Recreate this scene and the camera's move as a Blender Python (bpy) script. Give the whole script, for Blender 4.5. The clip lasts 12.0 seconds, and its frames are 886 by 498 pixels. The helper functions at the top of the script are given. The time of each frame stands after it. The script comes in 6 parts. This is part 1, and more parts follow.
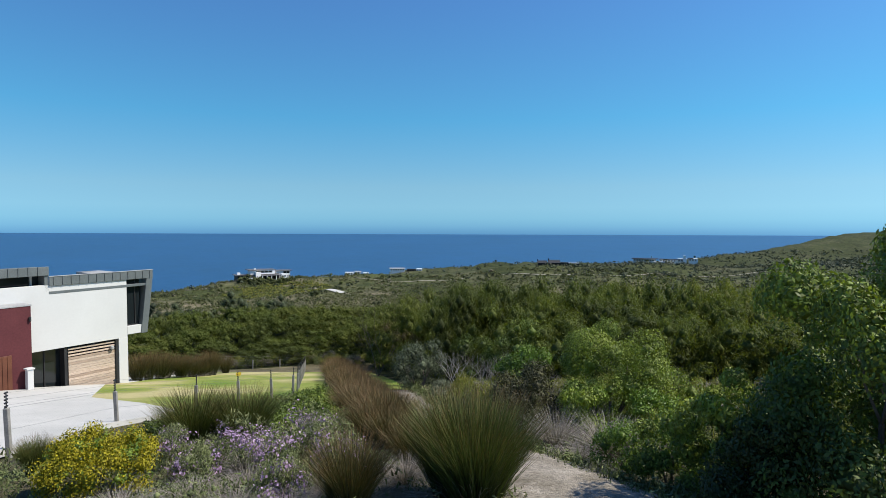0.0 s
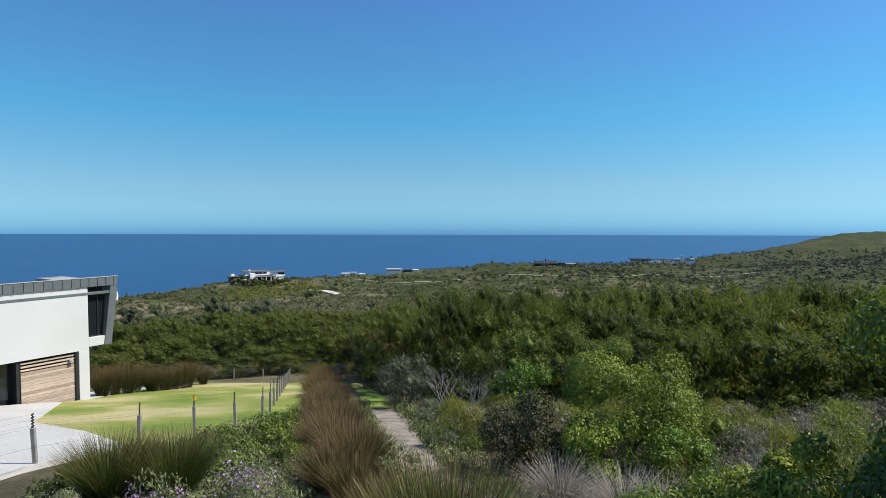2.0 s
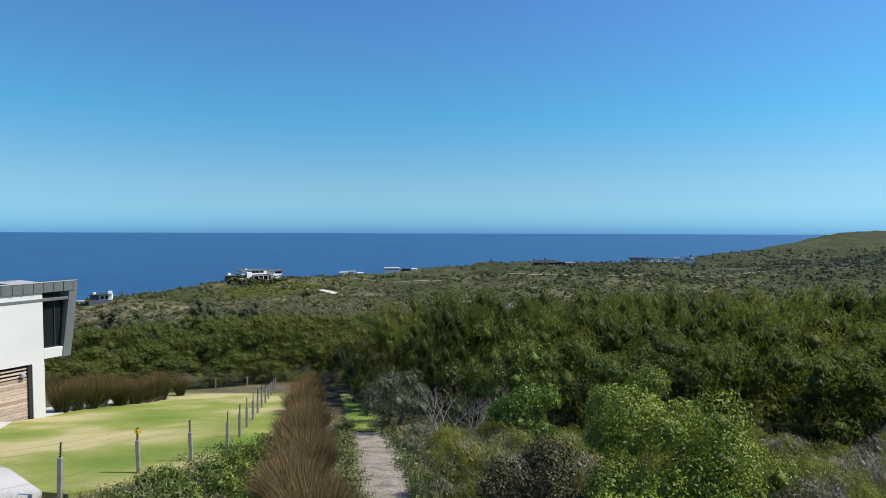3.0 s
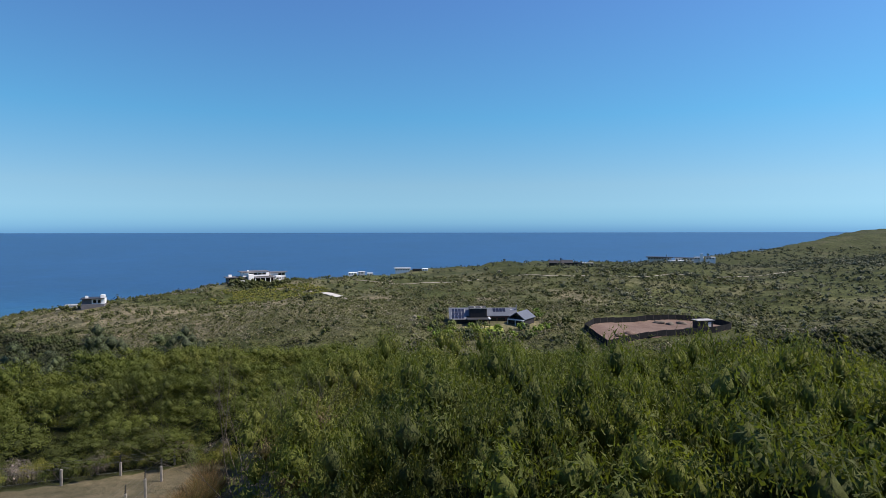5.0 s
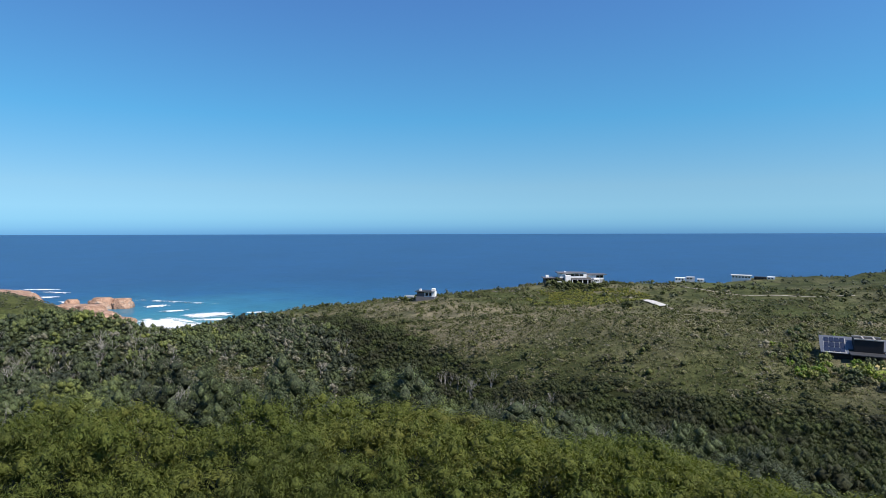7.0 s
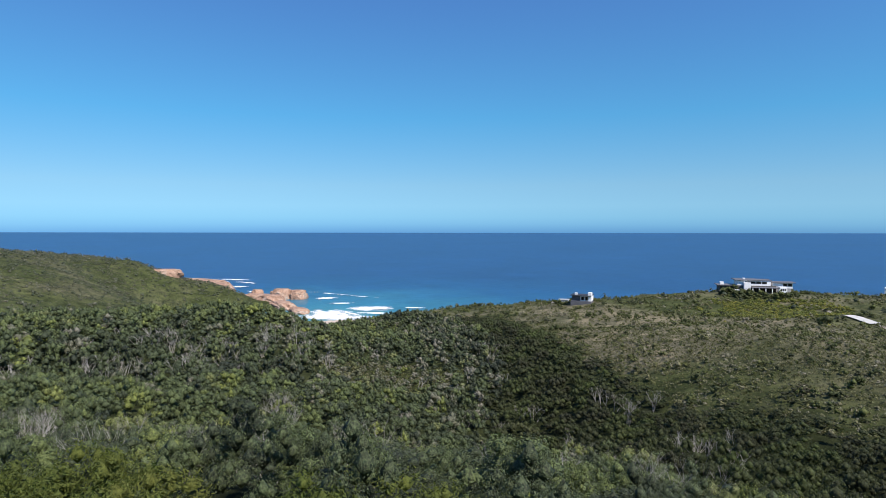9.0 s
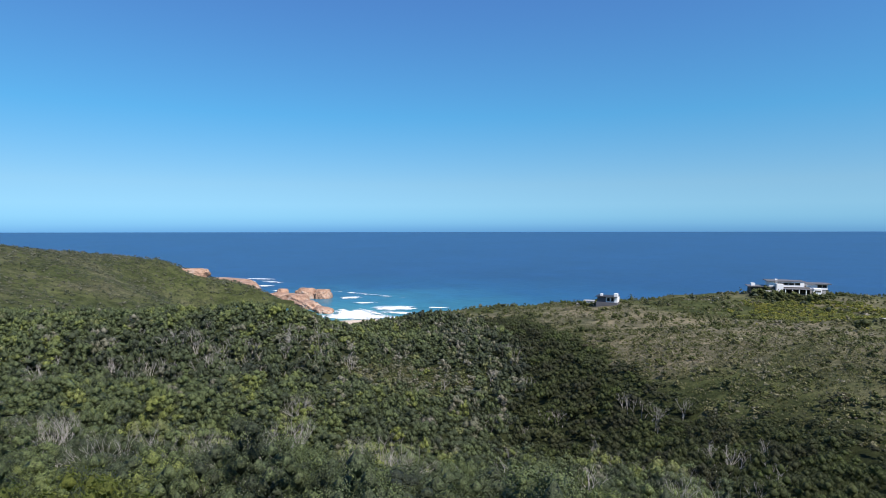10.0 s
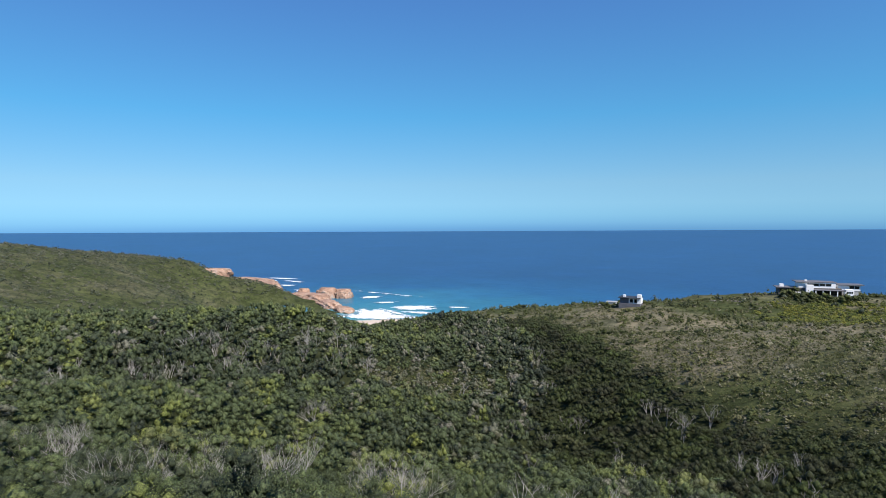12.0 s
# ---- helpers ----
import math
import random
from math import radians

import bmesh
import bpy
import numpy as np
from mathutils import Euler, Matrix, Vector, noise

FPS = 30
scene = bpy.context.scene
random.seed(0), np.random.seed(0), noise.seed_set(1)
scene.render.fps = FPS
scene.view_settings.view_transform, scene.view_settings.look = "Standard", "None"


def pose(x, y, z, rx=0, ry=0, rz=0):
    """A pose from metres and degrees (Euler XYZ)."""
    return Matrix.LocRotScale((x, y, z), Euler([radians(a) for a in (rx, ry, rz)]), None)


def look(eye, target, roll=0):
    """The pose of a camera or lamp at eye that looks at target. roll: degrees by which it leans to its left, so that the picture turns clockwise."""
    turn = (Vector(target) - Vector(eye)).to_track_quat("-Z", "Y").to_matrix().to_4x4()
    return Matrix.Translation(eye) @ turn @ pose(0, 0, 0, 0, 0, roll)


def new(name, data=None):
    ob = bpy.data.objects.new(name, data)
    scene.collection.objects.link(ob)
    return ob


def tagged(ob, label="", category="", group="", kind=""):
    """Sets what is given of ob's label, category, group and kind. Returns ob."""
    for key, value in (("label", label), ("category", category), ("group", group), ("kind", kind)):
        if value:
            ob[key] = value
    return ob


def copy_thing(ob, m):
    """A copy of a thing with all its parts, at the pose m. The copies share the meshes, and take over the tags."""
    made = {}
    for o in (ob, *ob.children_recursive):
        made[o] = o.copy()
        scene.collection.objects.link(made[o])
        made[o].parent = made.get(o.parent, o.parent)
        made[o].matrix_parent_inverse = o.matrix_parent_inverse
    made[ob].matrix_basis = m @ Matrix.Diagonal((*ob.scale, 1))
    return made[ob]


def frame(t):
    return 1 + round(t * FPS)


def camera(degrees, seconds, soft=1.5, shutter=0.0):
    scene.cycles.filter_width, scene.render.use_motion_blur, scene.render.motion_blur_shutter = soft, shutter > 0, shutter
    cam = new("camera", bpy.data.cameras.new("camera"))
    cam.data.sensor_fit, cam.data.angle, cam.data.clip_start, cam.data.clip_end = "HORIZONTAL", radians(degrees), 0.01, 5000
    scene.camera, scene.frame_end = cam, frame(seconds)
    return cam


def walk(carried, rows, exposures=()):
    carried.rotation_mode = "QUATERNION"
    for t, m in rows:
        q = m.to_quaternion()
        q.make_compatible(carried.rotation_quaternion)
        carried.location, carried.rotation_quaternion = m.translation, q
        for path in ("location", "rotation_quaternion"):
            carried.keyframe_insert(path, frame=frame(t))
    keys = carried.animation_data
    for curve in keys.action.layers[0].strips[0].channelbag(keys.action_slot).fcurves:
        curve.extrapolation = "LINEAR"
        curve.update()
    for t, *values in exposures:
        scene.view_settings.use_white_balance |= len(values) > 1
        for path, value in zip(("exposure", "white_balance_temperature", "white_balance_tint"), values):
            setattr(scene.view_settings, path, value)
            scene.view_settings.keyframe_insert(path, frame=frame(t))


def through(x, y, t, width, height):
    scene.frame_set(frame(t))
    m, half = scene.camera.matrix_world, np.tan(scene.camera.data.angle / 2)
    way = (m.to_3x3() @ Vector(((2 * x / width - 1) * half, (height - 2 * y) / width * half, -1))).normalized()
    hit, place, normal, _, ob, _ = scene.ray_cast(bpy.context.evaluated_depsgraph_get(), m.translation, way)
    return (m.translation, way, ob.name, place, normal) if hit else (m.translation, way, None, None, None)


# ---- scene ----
cam = camera(73.80, 12.0, soft=0.5)
PATH = [
    (0.0, pose(0.00, 0.00, 0.00, 87.47, -0.20, -0.00)),
    (0.5, pose(0.06, 0.34, 0.01, 87.46, -0.15, -0.05)),
    (1.0, pose(0.14, 0.80, 0.05, 87.47, -0.16, -0.12)),
    (1.5, pose(0.29, 1.64, 0.07, 87.51, -0.14, -0.22)),
    (2.0, pose(0.41, 2.83, 0.08, 87.51, -0.12, -0.32)),
    (2.5, pose(0.51, 4.29, 0.08, 87.49, -0.11, -0.38)),
    (3.0, pose(0.64, 6.11, 0.09, 87.39, -0.18, -0.42)),
    (3.5, pose(0.74, 8.53, 0.08, 87.38, -0.17, -0.46)),
    (4.0, pose(1.17, 12.75, 0.01, 87.35, -0.07, -0.90)),
    (4.5, pose(1.69, 18.29, -0.11, 87.33, 0.01, -0.80)),
    (5.0, pose(2.04, 24.65, -0.28, 87.31, 0.08, 0.79)),
    (5.5, pose(1.99, 31.33, -0.48, 87.27, 0.20, 4.80)),
    (6.0, pose(1.28, 37.84, -0.68, 87.35, 0.32, 12.17)),
    (6.5, pose(-0.42, 43.40, -0.94, 87.45, 0.33, 21.63)),
    (7.0, pose(-2.19, 47.48, -1.32, 87.46, 0.13, 31.42)),
    (7.5, pose(-3.66, 50.67, -1.42, 87.40, 0.06, 38.09)),
    (8.0, pose(-4.90, 53.11, -1.32, 87.36, 0.01, 42.37)),
    (8.5, pose(-5.93, 54.93, -1.08, 87.34, -0.02, 44.95)),
    (9.0, pose(-6.81, 56.27, -0.79, 87.33, -0.07, 46.58)),
    (9.5, pose(-7.60, 57.26, -0.54, 87.30, -0.01, 47.96)),
    (10.0, pose(-8.14, 57.99, -0.30, 87.25, 0.07, 48.89)),
    (10.5, pose(-8.45, 58.57, -0.18, 87.22, 0.12, 49.58)),
    (11.0, pose(-8.83, 59.03, 0.03, 87.20, 0.17, 50.17)),
    (11.5, pose(-9.22, 59.47, 0.16, 87.18, 0.23, 50.61)),
    (12.0, pose(-9.70, 59.98, 0.27, 87.17, 0.26, 50.89)),
]
walk(cam, PATH, exposures=[(0.0, 0.35, 6560, 8), (3.5, 0.35, 6560, 10), (5.5, 0.36, 6900, 17), (6.2, 0.36, 6700, 15), (7.0, 0.36, 6550, 12), (9.0, 0.36, 6420, 13), (12.0, 0.36, 6420, 13)])

# ---- light ----
world = bpy.data.worlds.new("sky")
scene.world = world
world.use_nodes = True
wn, wl = world.node_tree.nodes, world.node_tree.links
SUN_UP, SUN_AZ = 50.0, 92.0          # degrees above the horizon, clockwise from +y
sky = wn.new("ShaderNodeTexSky")
sky.sky_type = "NISHITA"
sky.sun_disc = False
sky.sun_elevation, sky.sun_rotation = radians(SUN_UP), radians(SUN_AZ)
sky.altitude, sky.air_density, sky.dust_density, sky.ozone_density = 100, 1.0, 0.6, 3.0
tc = wn.new("ShaderNodeTexCoord")
lift = wn.new("ShaderNodeMapping")                   # clear sea air: little murk along the horizon
lift.inputs["Location"].default_value, lift.inputs["Scale"].default_value = (0, 0, 0.1), (1, 1, 0.92)
wl.new(tc.outputs["Generated"], lift.inputs[0])
wl.new(lift.outputs[0], sky.inputs[0])
sep = wn.new("ShaderNodeSeparateXYZ")
wl.new(tc.outputs["Generated"], sep.inputs[0])
hue = wn.new("ShaderNodeValToRGB")
he = hue.color_ramp.elements
he[0].position, he[0].color = 0.0, (0.2, 0.4, 0.66, 1)
he[1].position, he[1].color = 0.44, (0.48, 0.77, 1.12, 1)
for at, col in ((0.007, (0.27, 0.5, 0.73, 1)), (0.016, (0.37, 0.63, 0.8, 1)), (0.028, (0.48, 0.75, 0.85, 1)), (0.046, (0.59, 0.84, 0.88, 1)), (0.08, (0.64, 0.88, 0.88, 1)), (0.19, (0.39, 0.92, 1.03, 1))):
    e = he.new(at)
    e.color = col
rise = wn.new("ShaderNodeMath")                      # the sea's rim lies a little under the level of the eye
rise.operation = "ADD"
rise.inputs[1].default_value = 0.02
wl.new(sep.outputs[2], rise.inputs[0])
wl.new(rise.outputs[0], hue.inputs[0])
tone = wn.new("ShaderNodeMix")
tone.data_type, tone.blend_type = "RGBA", "MULTIPLY"
tone.inputs["Factor"].default_value = 1.0
wl.new(sky.outputs[0], tone.inputs["A"])
wl.new(hue.outputs[0], tone.inputs["B"])
wl.new(tone.outputs["Result"], wn["Background"].inputs[0])
wn["Background"].inputs[1].default_value = 0.12
sun_data = bpy.data.lights.new("sun", "SUN")
sun_data.energy, sun_data.angle, sun_data.color = 5.0, radians(0.53), (1.0, 0.93, 0.82)
sun = new("sun", sun_data)
sa, se = radians(SUN_AZ), radians(SUN_UP)
sun.matrix_world = look((0, 0, 60), (-math.sin(sa) * math.cos(se), -math.cos(sa) * math.cos(se), 60 - math.sin(se)))


# ---- materials ----
def mat(name, rough=0.8, spec=0.3, metal=0.0):
    m = bpy.data.materials.new(name)
    m.use_nodes = True
    b = m.node_tree.nodes["Principled BSDF"]
    b.inputs["Roughness"].default_value = rough
    b.inputs["Specular IOR Level"].default_value = spec
    b.inputs["Metallic"].default_value = metal
    return m, m.node_tree.nodes, m.node_tree.links, b


def ramp(nodes, links, source, stops):
    r = nodes.new("ShaderNodeValToRGB")
    e = r.color_ramp.elements
    while len(e) < len(stops):
        e.new(0.5)
    for k, (at, col) in enumerate(stops):
        e[k].position, e[k].color = at, (*col, 1)
    links.new(source, r.inputs[0])
    return r.outputs[0]


def noise_of(nodes, links, scale, detail=4.0, rough=0.55, space="Object"):
    co = nodes.new("ShaderNodeTexCoord")
    n = nodes.new("ShaderNodeTexNoise")
    n.inputs["Scale"].default_value, n.inputs["Detail"].default_value, n.inputs["Roughness"].default_value = scale, detail, rough
    links.new(co.outputs[space], n.inputs["Vector"])
    return n.outputs[0]


def mix(nodes, links, fac, a, b, how="MIX"):
    n = nodes.new("ShaderNodeMix")
    n.data_type, n.blend_type = "RGBA", how
    for sock, v in ((n.inputs["Factor"], fac), (n.inputs["A"], a), (n.inputs["B"], b)):
        if isinstance(v, (int, float)):
            sock.default_value = v
        elif isinstance(v, tuple):
            sock.default_value = (*v, 1)
        else:
            links.new(v, sock)
    return n.outputs["Result"]


def bump(nodes, links, b, height, strength, dist):
    n = nodes.new("ShaderNodeBump")
    n.inputs["Strength"].default_value, n.inputs["Distance"].default_value = strength, dist
    links.new(height, n.inputs["Height"])
    links.new(n.outputs[0], b.inputs["Normal"])


def surface(name, dark, light, big=0.5, fine=12.0, rough=0.8, spec=0.3, metal=0.0, relief=0.3, depth=0.01, speck=0.2):
    """A plain surface with stains at one scale and grain at another."""
    m, n, l, b = mat(name, rough, spec, metal)
    c = ramp(n, l, noise_of(n, l, big), [(0.3, dark), (0.7, light)])
    g = noise_of(n, l, fine, 6.0, 0.65)
    grain = ramp(n, l, g, [(0.3, (1 - speck,) * 3), (0.7, (1 + 0.6 * speck,) * 3)])
    l.new(mix(n, l, 1.0, c, grain, "MULTIPLY"), b.inputs["Base Color"])
    bump(n, l, b, g, relief, depth)
    return m


def leaves(name, stops, spread=0.35, rough=0.5, through=0.25, fine=0.0, gap_shade=0.6):
    """Foliage: each plant takes its own tint along the stops, each leaf its own brightness."""
    m, n, l, b = mat(name, rough, 0.35)
    at = n.new("ShaderNodeAttribute")
    at.attribute_name = "tint"
    c = ramp(n, l, at.outputs["Fac"], stops)
    geo = n.new("ShaderNodeNewGeometry")
    v = ramp(n, l, geo.outputs["Random Per Island"], [(0.0, (1 - spread,) * 3), (1.0, (1 + spread,) * 3)])
    c = mix(n, l, 1.0, c, v, "MULTIPLY")
    if fine:                                             # clusters of small leaves, with the shade between them painted as darker colour
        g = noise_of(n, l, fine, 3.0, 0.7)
        c = mix(n, l, 1.0, c, ramp(n, l, g, [(0.36, (0.95 - gap_shade,) * 3), (0.5, (0.95,) * 3), (0.64, (0.95 + gap_shade,) * 3)]), "MULTIPLY")
        bump(n, l, b, g, 0.4 + gap_shade, 0.6 / fine)
    l.new(c, b.inputs["Base Color"])
    tr = n.new("ShaderNodeBsdfTranslucent")
    l.new(mix(n, l, 1.0, c, (1.3, 1.35, 0.6), "MULTIPLY"), tr.inputs[0])
    ms = n.new("ShaderNodeMixShader")
    ms.inputs[0].default_value = through
    l.new(b.outputs[0], ms.inputs[1])
    l.new(tr.outputs[0], ms.inputs[2])
    l.new(ms.outputs[0], n["Material Output"].inputs[0])
    return m


# ---- plan of the land ----
SEA = -112.0
NEAR_VALLEY = [(-30, 85, 30, 0.1), (-60, 75, 28, 4), (0, 100, 35, 5.9), (45, 110, 40, -7.3), (-85, 85, 30, -11.8), (-120, 85, 38, 8.4), (-165, 100, 45, -24.6), (-75, 120, 30, -5.9), (-110, 125, 32, 0.7), (-45, 145, 30, -1.9), (-5, 150, 35, -8.2), (-80, 160, 25, -9.2), (-110, 170, 28, -4.5), (-150, 165, 35, -16.4), (-185, 200, 40, -6.9), (-190, 140, 45, 25), (-35, 185, 35, 3.2), (-75, 200, 30, 4.6)]
FAR_SLOPE = [(20, 200, 40, 3.9), (-100, 215, 40, -5.3), (70, 195, 45, -1.6), (-140, 230, 45, 2.1), (-110, 300, 60, -0.3), (-110, 390, 60, 11.5), (-190, 320, 60, -10.7), (-60, 340, 60, -9.5), (20, 300, 80, 1.6), (80, 420, 90, 10.2), (150, 300, 90, -15.4), (-240, 300, 60, 21.4), (-250, 240, 55, -30.5), (-240, 110, 70, -1), (-310, 90, 70, -2.1), (-330, 260, 80, 7.9), (-420, 340, 100, -45.7), (-300, 430, 100, -38.8), (-300, 320, 45, 6.3), (-215, 330, 40, 3), (-150, 370, 40, 4.1)]
DISTANCE = [(-480, 130, 110, -21.1), (-520, 260, 110, -22.5), (-620, 130, 130, 4.2), (-640, 260, 120, -17.5), (-780, 300, 120, -44.5), (-880, 130, 160, 49.4), (-900, 0, 200, -51.4), (-300, -20, 140, -16), (-100, 650, 160, -32.5), (-40, 520, 140, -1.7), (150, 600, 160, 7.5), (300, 850, 200, -35.6), (350, 500, 200, -7.6), (600, 900, 260, -19.8), (600, 1250, 260, -44.3), (900, 1250, 300, 6.5), (1150, 1400, 350, -64.8), (1000, 800, 350, 54.4), (500, 250, 220, 17.6), (250, 120, 120, 0.6)]
HEADLAND = [(-930, 110, 170, -12), (-700, 380, 70, -35.6), (-800, 230, 90, 8.2), (-980, 200, 130, -12.5), (-1000, 80, 150, -6.5), (-560, 330, 70, -9), (-700, 180, 80, 6.6)]
TRIM = [(-215, 330, 40, 0.2), (-300, 320, 45, 0.2), (-330, 400, 60, 2.5), (-150, 370, 40, -0.3), (-380, 470, 70, -29.7), (-110, 390, 40, 0.2), (-60, 480, 70, -0.0), (20, 520, 80, -0.5), (100, 470, 70, -1.2), (200, 470, 90, -0.1), (330, 600, 120, -2.8), (560, 1150, 180, -14.4), (800, 1250, 180, 7.0), (1060, 1430, 200, -14.7), (-880, 130, 110, 15.4), (-860, 260, 80, -0.0), (-900, 20, 120, 6.8), (-820, 340, 60, 11.5), (-740, 330, 60, -29.6), (-240, 180, 35, -1.1), (-290, 100, 50, 0.5), (-215, 200, 25, 1.4), (-330, 330, 40, -1.4), (-430, 440, 50, -6.4), (-260, 270, 35, -0.3)]
COAST_X = [-4000, -1500, -1200, -1090, -1010, -880, -800, -720, -640, -588, -545, -500, -400, -330, -100, 200, 600, 4000]
COAST_Y = [-2600, -500, -150, 60, 340, 405, 428, 428, 412, 388, 448, 482, 545, 590, 860, 1180, 1560, 4600]


def smooth(a, b, v):
    t = np.clip((np.asarray(v, float) - a) / (b - a), 0, 1)
    return t * t * (3 - 2 * t)


def ripple(x, y, size, seed):
    """A cheap rolling noise of about one unit either way."""
    r = np.random.RandomState(seed)
    out = 0
    for k in range(7):
        ang, ph = r.uniform(0, 2 * np.pi, 2)
        f = 2 * np.pi / (size * r.uniform(0.6, 1.7))
        out = out + np.sin((x * np.cos(ang) + y * np.sin(ang)) * f + ph + 1.3 * np.sin((x * np.sin(ang) - y * np.cos(ang)) * f * 0.6 + ph * 2))
    return out / 3.0


def ground_z(x, y):
    """The height of the land at a place of the plan."""
    x, y = np.asarray(x, float), np.asarray(y, float)
    t = -2.45 - 0.208 * y
    z = -30 + 5 * np.log1p(np.exp(np.clip((t + 30) / 5, -50, 50)))
    z = t + (z - t) * smooth(60, 110, y)
    z = 4 - 3 * np.log1p(np.exp(np.clip((4 - z) / 3, -50, 50)))
    rise = 0
    for hills in (NEAR_VALLEY, FAR_SLOPE, DISTANCE, HEADLAND, TRIM):
        for cx, cy, r, h in hills:
            rise = rise + h * np.exp(-((x - cx) ** 2 + (y - cy) ** 2) / (2 * r * r))
    z = z + rise * smooth(40, 72, np.hypot(x, y - 20))       # the garden lies on one even slope
    z = z + 3.5 * np.exp(-((y - 71) / 10.5) ** 2) * smooth(-55, -25, x) * smooth(95, 55, x)     # the brow under the thicket
    away = smooth(70, 200, np.hypot(x, y - 20))
    z = z + away * (0.7 * ripple(x, y, 40, 5) + 1.3 * ripple(x, y, 110, 6))
    inland = np.interp(x, COAST_X, COAST_Y) - y + away * 14 * ripple(x, y, 120, 9)
    wide = 60 + 120 * smooth(150, 500, np.abs(x + 560))
    s = np.clip(inland / wide, 0, 1) ** 0.8
    cove = np.exp(-((x + 522) / 60) ** 2 - ((y - 402) / 44) ** 2)
    z = z + (SEA - 3 - z) * np.clip(1.5 * cove, 0, 1)
    return np.where(inland > 0, SEA - 1 + (z - SEA + 1) * s, SEA - 1 + np.maximum(inland, -120) * 0.08)


# where the woods stop and the open heath of the far slope begins, and where the broom inside that edge gives way to trees
EDGE_X = [-460, -330, -272, -198, -139, -110, -82, -66, -50, -27, -5, 23, 58, 99, 160, 300]
EDGE_Y = [380, 306, 290, 275, 237, 215, 191, 180, 171, 165, 167, 166, 169, 192, 204, 222]
BROOM_X = [-260, -223, -135, -110, -95, -60, -43, -37, -20, 0, 30, 120]
BROOM_Y = [300, 274, 205, 173, 158, 144, 132, 126, 112, 100, 92, 90]
CREEK_X = [-460, -330, -200, -135, -105, -51, -7, 40, 120, 300]
CREEK_Y = [345, 260, 215, 185, 170, 158, 143, 126, 128, 150]


# ---- mesh helpers ----
def mesh_of(name, verts, tris, material, tint=None, smooth_shade=False):
    verts, tris = np.asarray(verts, np.float32), np.asarray(tris, np.int32)
    me = bpy.data.meshes.new(name)
    me.vertices.add(len(verts))
    me.vertices.foreach_set("co", verts.ravel())
    k = tris.shape[1]
    me.loops.add(tris.size)
    me.loops.foreach_set("vertex_index", tris.ravel())
    me.polygons.add(len(tris))
    me.polygons.foreach_set("loop_start", np.arange(0, tris.size, k, dtype=np.int32))
    me.polygons.foreach_set("loop_total", np.full(len(tris), k, np.int32))
    if smooth_shade:
        me.polygons.foreach_set("use_smooth", np.ones(len(tris), bool))
    me.update(calc_edges=True)
    if tint is not None:
        a = me.attributes.new("tint", "FLOAT", "POINT")
        a.data.foreach_set("value", np.asarray(tint, np.float32))
    me.materials.append(material)
    return me


def part(name, bm, material=None, parent=None, label=""):
    """Links a bmesh, or a ready mesh, as one object under a thing."""
    if isinstance(bm, bmesh.types.BMesh):
        me = bpy.data.meshes.new(name)
        bmesh.ops.recalc_face_normals(bm, faces=bm.faces)
        bm.to_mesh(me)
        bm.free()
        me.materials.append(material)
    else:
        me = bm
    ob = new(name, me)
    ob.parent = parent
    return tagged(ob, label)


def grid_mesh(name, xs, ys, zf, material):
    X, Y = np.meshgrid(xs, ys)
    v = np.stack([X, Y, zf(X, Y)], -1).reshape(-1, 3)
    n, m = len(xs), len(ys)
    i = (np.arange(m - 1)[:, None] * n + np.arange(n - 1)[None]).ravel()
    return mesh_of(name, v, np.stack([i, i + 1, i + n + 1, i + n], 1), material, smooth_shade=True)


OCTA = (np.array([(1, 0, 0), (0, 1, 0), (-1, 0, 0), (0, -1, 0), (0, 0, 1), (0, 0, -1)], float), np.array([(0, 1, 4), (1, 2, 4), (2, 3, 4), (3, 0, 4), (1, 0, 5), (2, 1, 5), (3, 2, 5), (0, 3, 5)]))


def ico(sub=1):
    bm = bmesh.new()
    bmesh.ops.create_icosphere(bm, subdivisions=sub, radius=1)
    v = np.array([p.co[:] for p in bm.verts])
    f = np.array([[p.index for p in q.verts] for q in bm.faces])
    bm.free()
    return v, f


